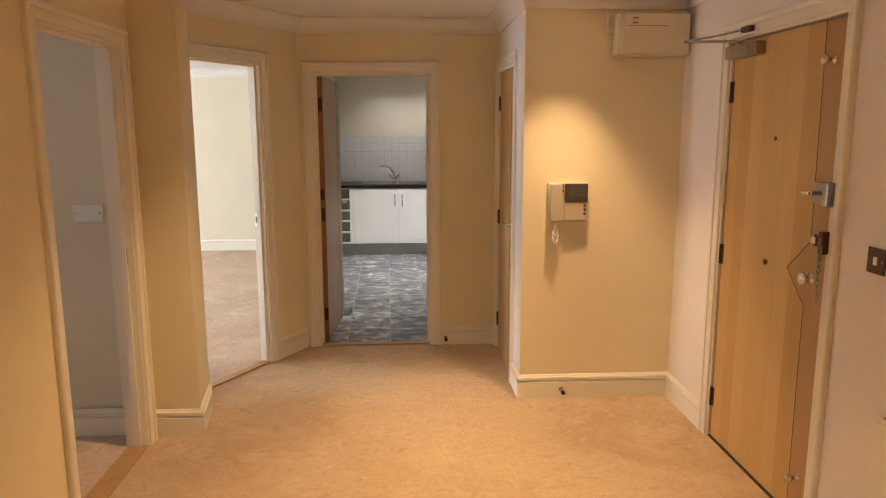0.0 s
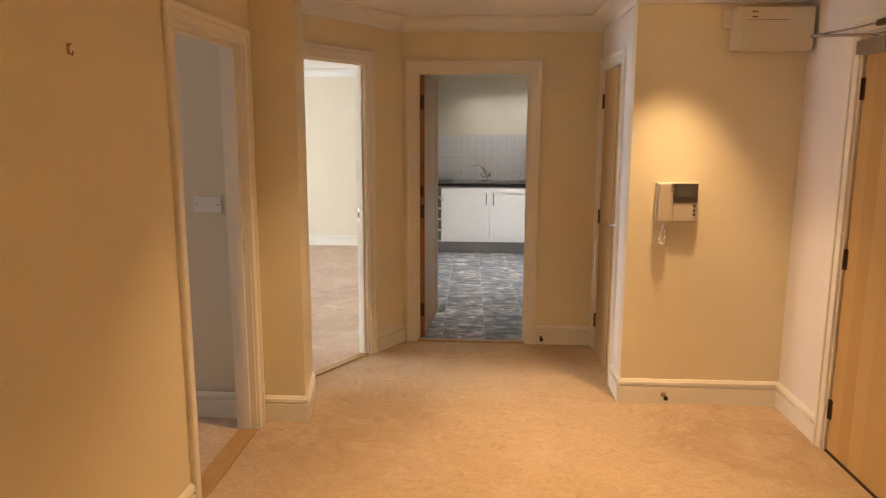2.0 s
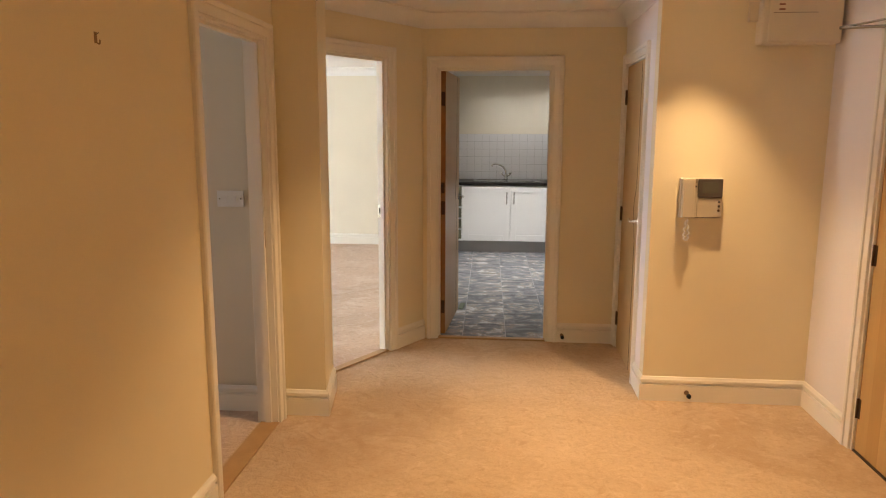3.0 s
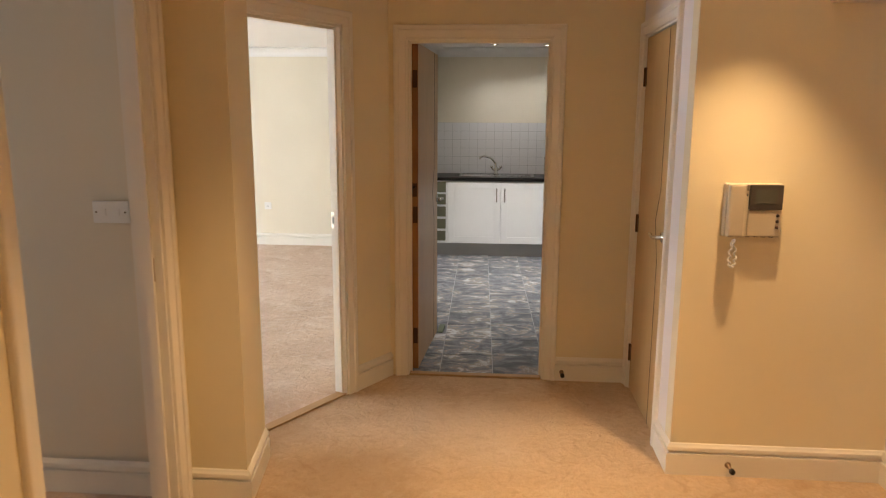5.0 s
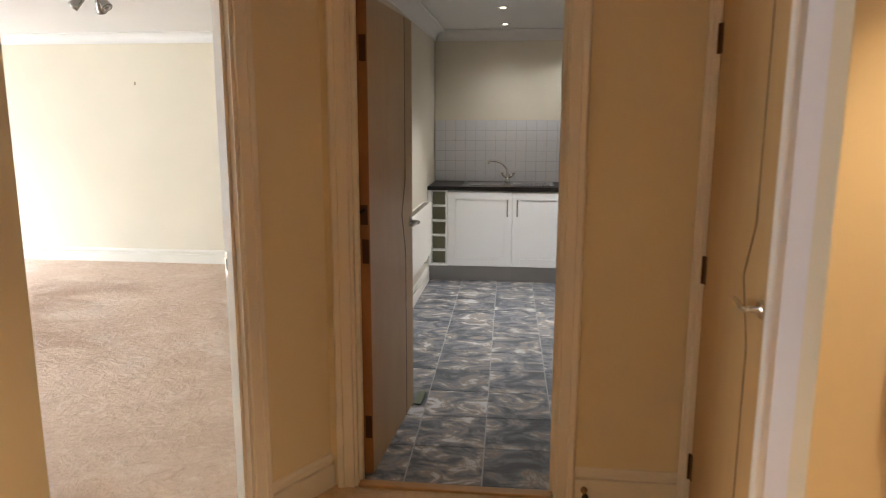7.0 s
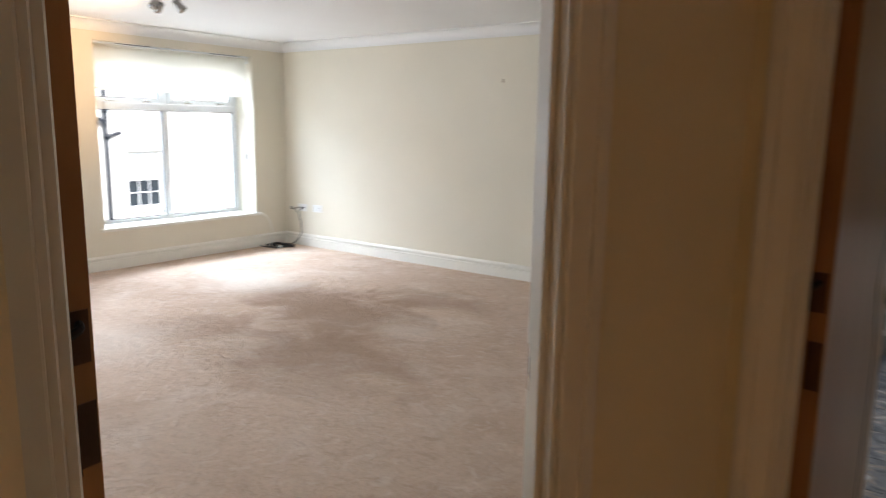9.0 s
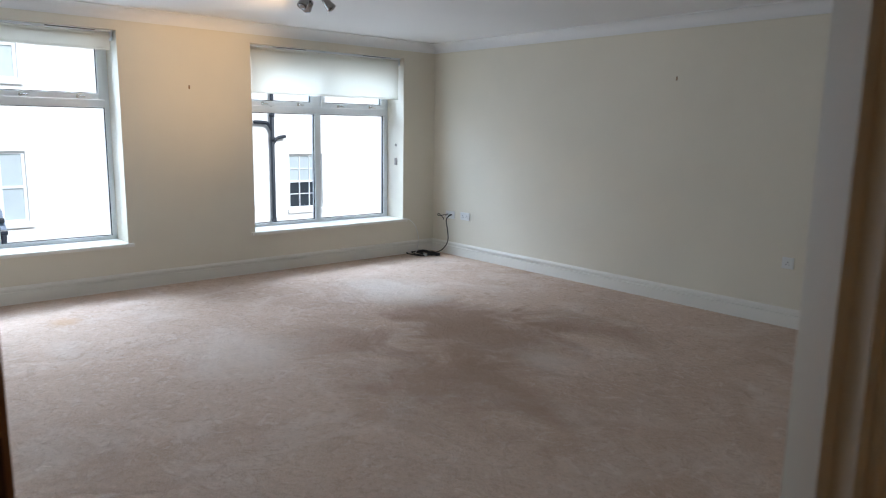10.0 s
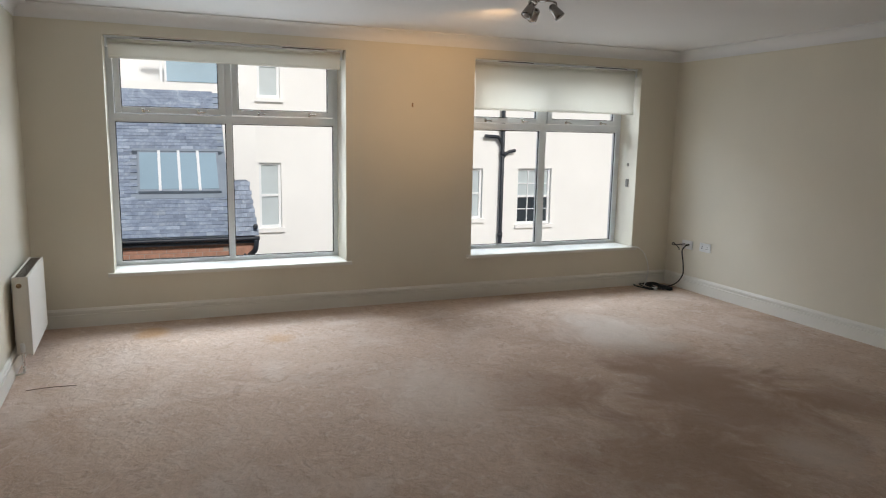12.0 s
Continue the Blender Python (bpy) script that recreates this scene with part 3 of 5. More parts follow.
architrave(slant(0.39), slant(1.174), LOUNGE_TOP, (0.866, -0.5))
lining(slant(0.39), slant(1.174), LOUNGE_TOP, tuple(LN), 0.09, stop=0.65)
architrave((-1.06, 2.79), (-1.06, 3.57), DOOR_TOP, (1, 0))
lining((-1.06, 2.79), (-1.06, 3.57), DOOR_TOP, (-1, 0), 0.11, stop=0.6)
architrave((0.95, 4.42), (0.95, 5.12), DOOR_TOP, (-1, 0))
lining((0.95, 4.42), (0.95, 5.12), DOOR_TOP, (1, 0), 0.10, stop=0.31)
architrave((1.86, 2.61), (1.86, 3.53), ENTRY_TOP, (-1, 0))
lining((1.86, 2.61), (1.86, 3.53), ENTRY_TOP, (1, 0), 0.14, stop=0.31)
struct("threshold_bedroom", abox((-1.155, 2.805, 0), (-1.055, 3.555, 0.009), 0.003), OAK, "oak threshold strip in the side doorway", "threshold")
struct("threshold_kitchen", abox((-0.355, 5.19, 0), (0.445, 5.235, 0.014), 0.004), OAK, "varnished wooden threshold strip at the kitchen", "threshold")
bm = abox((0, 0, 0.001), (0.76, 0.06, 0.010), 0.003)
bmesh.ops.transform(bm, matrix=Matrix.Translation((*slant(0.405, 0.0), 0)) @ Matrix(((LU.x, LN.x, 0), (LU.y, LN.y, 0), (0, 0, 1))).to_4x4(), verts=bm.verts)
struct("threshold_lounge", bm, OAK, "wooden threshold strip at the lounge door", "threshold")


# ---- doors ----
def lever(parent, x, y, z, side, way):
    """Lever handle on a round rose; side: the way its face looks along y; way: where the lever points along x."""
    h = part("handle", lathe([(0.026, 0), (0.026, 0.006), (0.024, 0.009), (0.010, 0.010), (0.009, 0.04)], Matrix.Translation((x, y, z)) @ Matrix.Rotation(radians(-90 * side), 4, "X")), CHROME, parent, "chrome lever handle on a round rose", True)
    yy = y + side * 0.045
    part("lever", tube([(x, y + side * 0.03, z), (x, yy, z), (x + way * 0.02, yy + side * 0.004, z), (x + way * 0.07, yy, z + 0.003), (x + way * 0.115, yy - side * 0.006, z)], 0.0085), CHROME, h, "", True)


def hinge(parent, x, y, z, side):
    h = part("hinge", arod((x, y + side * 0.006, z - 0.05), (x, y + side * 0.006, z + 0.05), 0.0065), BRONZE, parent, "dark bronze butt hinge", True)
    bm = bmesh.new()
    box(bm, (x + 0.0, y, z - 0.05), (x + 0.022, y + side * 0.0025, z + 0.05))
    box(bm, (x - 0.022, y, z - 0.05), (x - 0.0, y + side * 0.0025, z + 0.05))
    part("hinge_leaf", bm, BRONZE, h)


def inlay(parent, pts, y, side):
    for (x0, z0), (x1, z1) in zip(pts, pts[1:]):
        L = math.hypot(x1 - x0, z1 - z0)
        bm = abox((-0.002, min(0, side * 0.0015), 0), (0.002, max(0, side * 0.0015), L))
        bmesh.ops.transform(bm, matrix=Matrix.Translation((x0, y, z0)) @ Matrix.Rotation(math.atan2(x1 - x0, z1 - z0), 4, "Y"), verts=bm.verts)
        part("inlay", bm, INLAY, parent, "thin dark inlaid line")


def door_leaf(name, m, w, side, veneer, label, h=1.982, levers=True, chain=False, hinges=True):
    """A flush veneered leaf hung at its local origin; it runs along +x, and its body lies on the given side of y = 0."""
    d = thing(name, m, label, "door")
    d["kind"] = "structure"
    t = side * 0.044
    y0, y1 = min(0, t), max(0, t)
    part("leaf", abox((0.006, y0, 0.008), (w - 0.006, y1, h), 0.0015), veneer, d)
    for a, b in ((0, 0.006), (w - 0.006, w)):
        part("lipping", abox((a, y0 + 0.0008, 0.008), (b, y1 - 0.0008, h)), LIPPING, d, "dark stained hardwood edge lipping")
    if hinges:
        for z in (0.22, 0.98, 1.78):
            hinge(d, 0, 0, z, -side)
    if levers:
        lever(d, w - 0.06, y1, 1.0, 1, -1)
        lever(d, w - 0.06, y0, 1.0, -1, -1)
        part("latch_plate", abox((w, (y0 + y1) / 2 - 0.011, 0.93), (w + 0.0015, (y0 + y1) / 2 + 0.011, 1.07)), STEEL, d)
        for y, s in ((y1, 1), (y0, -1)):
            inlay(d, [(w - 0.16, h), (w - 0.16, 1.22), (w - 0.235, 1.06), (w - 0.16, 0.86), (w - 0.16, 0.008)], y, s)
    if chain:
        c = part("door_closer", abox((-0.002, (y0 + y1) / 2 - 0.015, 1.09), (0.0, (y0 + y1) / 2 + 0.015, 1.17)), BRONZE, d, "dark concealed door closer plate")
        part("closer_arm", tube([(-0.001, (y0 + y1) / 2, 1.15), (-0.012, (y0 + y1) / 2 - side * 0.006, 1.145), (-0.012, (y0 + y1) / 2 - side * 0.02, 1.138)], 0.007), BLACK, c)
        for z in (0.22, 0.98, 1.78):
            part("hinge_plate", abox((-0.0015, y0 + 0.004, z - 0.05), (0.0, y1 - 0.012, z + 0.05)), BRONZE, d, "dark bronze hinge leaf let into the edge")
    return d


door_leaf("door_kitchen", pose(-0.356, 5.302, 0, 0, 0, 86.5), 0.79, -1, BEECH_DOOR, "open flush beech-veneered kitchen door with chrome lever", chain=True)
hx, hy = slant(1.16, 0.092)
door_leaf("door_lounge", pose(hx, hy, 0, 0, 0, 185), 0.76, -1, BEECH_DOOR, "wide open flush beech-veneered lounge door with dark edge", chain=True)
door_leaf("door_cupboard", pose(0.954, 5.107, 0, 0, 0, -90), 0.674, 1, BEECH_DOOR, "closed beech-veneered cupboard door with dark inlaid line")

# entrance door
FW, FX, FY = 0.892, 1.872, 3.516
d = door_leaf("door_entrance", pose(FX, FY, 0, 0, 0, -90), FW, 1, BEECH, "closed beech-veneered entrance door with locks and overhead closer", h=2.010, levers=False)
inlay(d, [(0.748, 2.010), (0.766, 1.165), (0.612, 1.032), (0.752, 0.90), (0.758, 0.008)], 0, -1)

bm = bmesh.new()
outline = [(0.748, 2.010), (0.766, 1.165), (0.612, 1.032), (0.752, 0.90), (0.758, 0.008), (0.886, 0.008), (0.886, 2.010)]
front, rear = [bm.verts.new((x, -0.0009, z)) for x, z in outline], [bm.verts.new((x, 0.002, z)) for x, z in outline]
bm.faces.new(front)
bm.faces.new(rear[::-1])
for i in range(7):
    bm.faces.new((front[i], rear[i], rear[(i + 1) % 7], front[(i + 1) % 7]))
part("lock_strip", bm, BEECH_EDGE, d, "darker beech veneer strip along the lock side")


def knob(parent, x, z, r, name, material, label):
    part(name, lathe([(r * 0.9, 0), (r * 0.9, 0.004), (r * 0.35, 0.008), (r * 0.35, 0.02), (r * 0.8, 0.028), (r, 0.038), (r * 0.85, 0.048), (r * 0.3, 0.052)], Matrix.Translation((x, 0, z)) @ Matrix.Rotation(radians(90), 4, "X")), material, parent, label, True)


knob(d, 0.815, 1.86, 0.020, "bolt_knob", CHROME, "small chrome bolt knob")
knob(d, 0.815, 0.185, 0.020, "bolt_knob", CHROME, "small chrome bolt knob")
knob(d, 0.79, 1.02, 0.027, "door_knob", CHROME, "round chrome pull knob")
part("spyhole", arod((0.44, 0.001, 1.563), (0.44, -0.004, 1.563), 0.009), BRONZE, d, "dark bronze spyhole")
part("cap", arod((0.435, 0.001, 1.02), (0.435, -0.006, 1.02), 0.012), BRONZE, d, "dark round screw cap")
lock = part("rim_lock", abox((0.800, -0.036, 1.322), (0.888, -0.0005, 1.405), 0.004), STEEL, d, "brushed steel rim lock")
part("snib", arod((0.822, -0.03, 1.362), (0.822, -0.066, 1.362), 0.009), CHROME, lock, "", True)
part("thumb_turn", abox((0.790, -0.074, 1.356), (0.838, -0.064, 1.368), 0.003), CHROME, lock)
part("keep", abox((0.893, -0.056, 1.318), (0.932, -0.014, 1.410), 0.007), STEEL, d, "steel lock keep on the frame")
bolt = part("thumb_bolt", abox((0.81, -0.022, 1.155), (0.886, -0.0005, 1.205), 0.008), BRONZE, d, "dark bronze door bolt")
part("button", arod((0.825, -0.02, 1.18), (0.825, -0.032, 1.18), 0.016), CHROME, bolt, "", True)
part("bolt_keep", abox((0.896, -0.052, 1.140), (0.922, -0.014, 1.226), 0.004), BRONZE, d)
for i in range(9):
    bm = bmesh.new()
    zc = 1.185 - i * 0.026
    ring = [(0.916 + 0.010 * math.cos(a) * (1 if i % 2 else 0.35), -0.052 - 0.008 * math.cos(a) * (0.3 if i % 2 else 1), zc + 0.017 * math.sin(a)) for a in [k * math.pi / 4 for k in range(9)]]
    part("chain_link", tube(ring, 0.0034, 6, bm), SPOT_CHROME, d, "" if i else "link of a chrome safety chain", True)
closer = part("overhead_closer", abox((0.005, -0.052, 1.930), (0.235, -0.0005, 1.992), 0.006), SILVER, d, "silver painted overhead door closer")
part("cover_end", abox((0.235, -0.050, 1.932), (0.30, -0.0005, 1.990), 0.006), BRASS, closer)
part("closer_arm", tube([(0.15, -0.03, 1.995), (0.10, -0.09, 2.008), (-0.10, -0.21, 2.028)], 0.007), STEEL, closer, "", True)
part("closer_rod", tube([(-0.10, -0.21, 2.030), (0.05, -0.11, 2.040), (0.20, -0.045, 2.052)], 0.005), STEEL, closer, "", True)
part("arm_bracket", abox((0.17, -0.060, 2.036), (0.25, -0.034, 2.062), 0.003), BRONZE, closer)
struct("threshold_entrance", abox((1.862, 2.625, 0), (1.95, 3.515, 0.008)), INLAY, "dark strip under the entrance door", "threshold")


def keep_plate(name, m, label, metal=None):
    k = thing(name, m, label, "door keep")
    part("plate", abox((-0.014, -0.0025, -0.045), (0.014, 0, 0.045)), metal or CHROME, k)
    part("recess", abox((-0.006, -0.004, -0.02), (0.006, -0.0025, 0.02)), BLACK, k)
    return k


kx, ky = slant(0.4022, 0.072)
keep_plate("lock_keep", Matrix.Translation((kx, ky, 1.0)) @ Matrix(((LN.x, -LU.x, 0), (LN.y, -LU.y, 0), (0, 0, 1))).to_4x4(), "chrome latch keep let into the lounge door jamb")
k = keep_plate("lock_keep", pose(-1.105, 3.558, 1.0, 0, 0, 0), "brass latch keep let into the side door jamb", BRASS)


# ---- windows of the lounge ----
FR = -7.05


def lounge_window(name, y0, y1, g, blind_bottom, label):
    """A white plastic window: two top-hung lights over two fixed panes. g: the panes' edges along y."""
    w = thing(name, Matrix.Translation((FR, 0, 0)), label, "window")
    w["kind"] = "structure"
    xo, xi = -0.06, 0.0
    bm = bmesh.new()
    zb, zt0, zt1 = 0.44, 1.555, 1.66
    box(bm, (xo, y0, SILL_Z), (xi, g[0], HEAD_Z))
    box(bm, (xo, g[3], SILL_Z), (xi, y1, HEAD_Z))
    box(bm, (xo, g[0], SILL_Z), (xi, g[3], zb))
    box(bm, (xo, g[0], HEAD_Z - 0.045), (xi, g[3], HEAD_Z))
    part("window_frame", bm, UPVC, w)
    part("transom", abox((xo, g[0], zt0), (xi + 0.002, g[3], zt1 - 0.04)), UPVC, w)
    part("mullion", abox((xo, g[1], zb), (xi + 0.001, g[2], zt0)), UPVC, w)
    part("mullion", abox((xo, g[1] - 0.0, zt1 - 0.04), (xi + 0.001, g[2], HEAD_Z - 0.045)), UPVC, w)
    for a, b in ((g[0], g[1]), (g[2], g[3])):
        p = part("pane", abox((-0.034, a, zb), (-0.028, b, zt0)), GLASS, w, "clear glass")
        p.visible_shadow = False
        bm = bmesh.new()
        for lo, hi in (((a, zb), (a + 0.006, zt0)), ((b - 0.006, zb), (b, zt0)), ((a, zb), (b, zb + 0.006)), ((a, zt0 - 0.006), (b, zt0))):
            box(bm, (-0.026, lo[0], lo[1]), (-0.018, hi[0], hi[1]))
        part("gasket", bm, BLACK, w, "black rubber glazing gasket")
        s0, s1, sz0, sz1 = a + 0.004, b - 0.004, zt1 - 0.036, HEAD_Z - 0.048
        bm = bmesh.new()
        f = 0.048
        box(bm, (-0.045, s0, sz0), (0.014, s0 + f, sz1), 0.004)
        box(bm, (-0.045, s1 - f, sz0), (0.014, s1, sz1), 0.004)
        box(bm, (-0.045, s0 + f, sz0), (0.013, s1 - f, sz0 + f), 0.003)
        box(bm, (-0.045, s0 + f, sz1 - f), (0.013, s1 - f, sz1), 0.003)
        sash = part("sash", bm, UPVC, w, "top-hung opening light")
        p = part("pane", abox((-0.02, s0 + f, sz0 + f), (-0.014, s1 - f, sz1 - f)), GLASS, sash)
        p.visible_shadow = False
        bm = bmesh.new()
        box(bm, (-0.012, s0 + f, sz0 + f), (-0.004, s0 + f + 0.006, sz1 - f))
        box(bm, (-0.012, s1 - f - 0.006, sz0 + f), (-0.004, s1 - f, sz1 - f))
        box(bm, (-0.012, s0 + f, sz0 + f), (-0.004, s1 - f, sz0 + f + 0.006))
        part("gasket", bm, BLACK, sash)
        for q in (0.25, 0.75):
            yy = s0 + (s1 - s0) * q
            bm = abox((0.013, yy - 0.012, sz0 + 0.006), (0.026, yy + 0.012, sz0 + 0.036), 0.004)
            tube([(0.024, yy, sz0 + 0.024), (0.042, yy + 0.01, sz0 + 0.02), (0.046, yy + 0.05, sz0 + 0.016)], 0.006, 8, bm)
            part("window_handle", bm, CHROME, sash, "chrome window fastener", True)
    part("window_sill", abox((0.0, y0 - 0.0, SILL_Z - 0.002), (FACE - FR + 0.001, y1, SILL_Z + 0.022)), GLOSS, w, "white gloss window board")
    part("sill_nosing", abox((FACE - FR + 0.0005, y0 - 0.045, SILL_Z - 0.008), (FACE - FR + 0.035, y1 + 0.045, SILL_Z + 0.022), 0.006), GLOSS, w, "white gloss window board nosing")
    # roller blind hung in the reveal
    b = thing("roller_blind", Matrix.Translation((-6.84, 0, 0)), "cream roller blind, " + ("rolled up to the head" if blind_bottom > 2 else "partly lowered"), "blind", "roller blinds of the lounge")
    part("roll", arod((0, y0 + 0.03, HEAD_Z - 0.045), (0, y1 - 0.03, HEAD_Z - 0.045), 0.027, 20), BLIND, b, "", True)
    bm = bmesh.new()
    box(bm, (0.026, y0 + 0.035, blind_bottom), (0.0275, y1 - 0.035, HEAD_Z - 0.045))
    part("fabric", bm, BLIND, b, "cream woven blind fabric")
    part("bottom_bar", abox((0.018, y0 + 0.035, blind_bottom - 0.018), (0.034, y1 - 0.035, blind_bottom), 0.003), BLIND, b)
    part("headrail", abox((-0.03, y0 + 0.01, HEAD_Z - 0.014), (0.04, y1 - 0.01, HEAD_Z - 0.001)), UPVC, b)
    for q in (0.14, 0.72):
        part("rail_slot", abox((0.0405, y0 + (y1 - y0) * q, HEAD_Z - 0.012), (0.042, y0 + (y1 - y0) * (q + 0.2), HEAD_Z - 0.006)), DARK_PL, b)
    for yy in (y0 + 0.012, y1 - 0.028):
        part("bracket", abox((-0.03, yy, HEAD_Z - 0.08), (0.032, yy + 0.016, HEAD_Z - 0.015), 0.004), UPVC, b)
    return w


lounge_window("window_1", W1[0], W1[1], (4.295, 5.13, 5.18, 6.035), 2.035, "white plastic casement window with blind rolled up")
lounge_window("window_2", W2[0], W2[1], (7.295, 8.105, 8.175, 9.01), 1.75, "white plastic casement window with blind half lowered")


# ---- lamps ----
def downlight(x, y, bulb):
    t = thing("downlight", Matrix.Translation((x, y, CEILING)), "small round recessed ceiling downlight, lit, some of them added unseen", "downlight", "recessed ceiling downlights")
    part("bezel", lathe([(0.030, -0.002), (0.030, -0.006), (0.036, -0.009), (0.043, -0.006), (0.044, 0.001)]), CHROME, t, "chrome ring", True)
    part("bulb", lathe([(0.028, -0.001), (0.026, -0.004), (0.012, -0.007)]), bulb, t, "glowing lamp face", True)


# Fittings for the added spots too, though none shows in the hall.
for x, y in HALL_SPOTS:
    downlight(x, y, BULB)
for x, y in KITCHEN_SPOTS:
    downlight(x, y, BULB_K)


def ceiling_spots(x, y, turn, aims):
    """A ceiling cluster of small swivel spotlights; aims: (azimuth, tilt down, lit)."""
    t = thing("ceiling_spotlight", pose(x, y, CEILING, 0, 0, turn), "chrome ceiling fitting with swivelling spotlight heads", "ceiling light", "lounge ceiling spotlights")
    part("ceiling_plate", lathe([(0.055, 0.001), (0.055, -0.012), (0.045, -0.022), (0.012, -0.026)]), SPOT_CHROME, t, "", True)
    for az, tilt, lit in aims:
        d = Vector((math.cos(radians(az)) * math.cos(radians(tilt)), math.sin(radians(az)) * math.cos(radians(tilt)), -math.sin(radians(tilt))))
        e = Vector((math.cos(radians(az)) * 0.10, math.sin(radians(az)) * 0.10, -0.035))
        arm = part("arm", tube([(0, 0, -0.02), e * 0.6, e, e + Vector((0, 0, -0.03))], 0.006), SPOT_CHROME, t, "", True)
        q = Matrix.Translation(e + Vector((0, 0, -0.05))) @ d.to_track_quat("Z", "Y").to_matrix().to_4x4()
        head = part("spot_head", lathe([(0.012, -0.05), (0.022, -0.042), (0.027, -0.01), (0.034, 0.03), (0.036, 0.045), (0.031, 0.045)], q), SPOT_CHROME, t, "chrome spotlight head", True)
        part("bulb", lathe([(0.029, 0.046), (0.02, 0.050), (0.008, 0.052)], q), BULB if lit else STEEL, head, "", True)


ceiling_spots(-4.95, 6.86, 20, [(150, 20, True), (30, 50, False), (270, 55, False)])
ceiling_spots(-2.62, 7.22, 70, [(150, 45, False), (30, 50, False), (270, 50, False)])


# ---- hall things ----
ic = thing("video_intercom", pose(1.094, 4.10, 1.08) @ Matrix.Diagonal((0.915, 1.25, 1.0, 1.0)), "ivory video door-entry phone with handset and coiled cord", "intercom")
bm = abox((0.0, -0.035, 0.0), (0.245, -0.0005, 0.22), 0.006)
part("base", bm, PLASTIC, ic)
part("handset", abox((0.004, -0.064, 0.002), (0.078, -0.036, 0.219), 0.010), PLASTIC, ic, "ivory plastic telephone handset")
scr = part("screen_bezel", abox((0.098, -0.046, 0.115), (0.242, -0.0345, 0.217), 0.004), DARK_PL, ic, "dark grey screen surround")
part("screen", abox((0.122, -0.0475, 0.140), (0.216, -0.0455, 0.198), 0.001), mat("dull_screen", (0.10, 0.10, 0.085), 0.15, bump=0), scr, "switched-off grey screen")
part("control_panel", abox((0.098, -0.041, 0.006), (0.242, -0.0345, 0.112), 0.003), PLASTIC, ic)
for i in range(3):
    part("button", arod((0.225, -0.040, 0.092 - 0.024 * i), (0.225, -0.046, 0.092 - 0.024 * i), 0.007), BRONZE if i == 2 else DARK_PL, ic, "small push button", True)
part("hook_switch", arod((0.086, -0.034, 0.175), (0.086, -0.042, 0.175), 0.006), DARK_PL, ic, "", True)
part("label_window", abox((0.082, -0.038, 0.192), (0.095, -0.0345, 0.216)), SILVER, ic)
for i in range(4):
    part("slot", abox((0.008 + 0.034 * i + 0.085, -0.0415, 0.002), (0.028 + 0.034 * i + 0.085, -0.0405, 0.0045)), BLACK, ic)
pts = []
for i in range(64):
    f, a = i / 63, i * 0.9
    loop = math.sin(f * math.pi)
    pts.append((0.042 - 0.013 * math.sin(f * 2 * math.pi) + 0.005 * math.cos(a), -0.045 + 0.005 * math.sin(a), -0.008 - 0.115 * loop))
part("coiled_cord", tube(pts, 0.004, 6), WHITE_PL, ic, "white coiled telephone cord", True)

cu = thing("consumer_unit", pose(1.440, 4.10, 2.004), "cream plastic electrical consumer unit high on the wall", "fuse box")
part("case", abox((0.0, -0.105, 0.0), (0.40, -0.0005, 0.225), 0.012), CASE, cu)
part("cover", abox((0.028, -0.114, 0.008), (0.395, -0.104, 0.218), 0.006), CASE, cu, "hinged front cover")
for z in (0.190, 0.165):
    part("label_mark", abox((0.075, -0.1152, z), (0.105, -0.1138, z + 0.008)), mat("red_brown_print", (0.25, 0.09, 0.06), 0.6), cu)
part("seam", abox((0.05, -0.1148, 0.152), (0.27, -0.1138, 0.154)), BRONZE, cu)
part("catch", abox((0.075, -0.117, 0.012), (0.085, -0.113, 0.03), 0.002), CASE, cu)
jb = thing("junction_box", pose(1.395, 4.10, 2.125), "small cream plastic junction box beside the fuse box", "junction box")
part("case", abox((0, -0.035, 0), (0.058, -0.0005, 0.10), 0.004), CASE, jb)
part("cable_entry", abox((0.058, -0.02, 0.03), (0.062, -0.008, 0.07)), BLACK, jb)


def door_stop(x, y, z, label):
    t = thing("door_stop", Matrix.Translation((x, y, z)) @ Matrix.Rotation(radians(90), 4, "X"), label, "door stop", "door stops on the skirting")
    part("stem", lathe([(0.014, 0), (0.014, 0.004), (0.008, 0.008), (0.007, 0.05)]), BRASS, t, "aged brass stem", True)
    part("buffer", lathe([(0.011, 0.05), (0.013, 0.054), (0.012, 0.068), (0.006, 0.072)]), BLACK, t, "black rubber tip", True)


door_stop(1.20, 4.082, 0.055, "brass door stop with black rubber tip on the skirting")
door_stop(0.568, 5.182, 0.055, "small brass door stop with black tip by the kitchen door")


def switch_plate(name, m, w, h, material, rockers, label, category):
    s = thing(name, m, label, category)
    part("plate", abox((-w / 2, -0.009, -h / 2), (w / 2, -0.0005, h / 2), 0.003), material, s)
    for i in range(rockers):
        c = (i - (rockers - 1) / 2) * w / max(rockers, 1) * 0.75
        part("rocker", abox((c - 0.009, -0.013, -0.014), (c + 0.009, -0.008, 0.014), 0.002), WHITE_PL, s, "white rocker")
    for c in (-w * 0.4, w * 0.4):
        part("screw", arod((c, -0.0085, 0), (c, -0.0105, 0), 0.004, 8), STEEL, s)
    return s


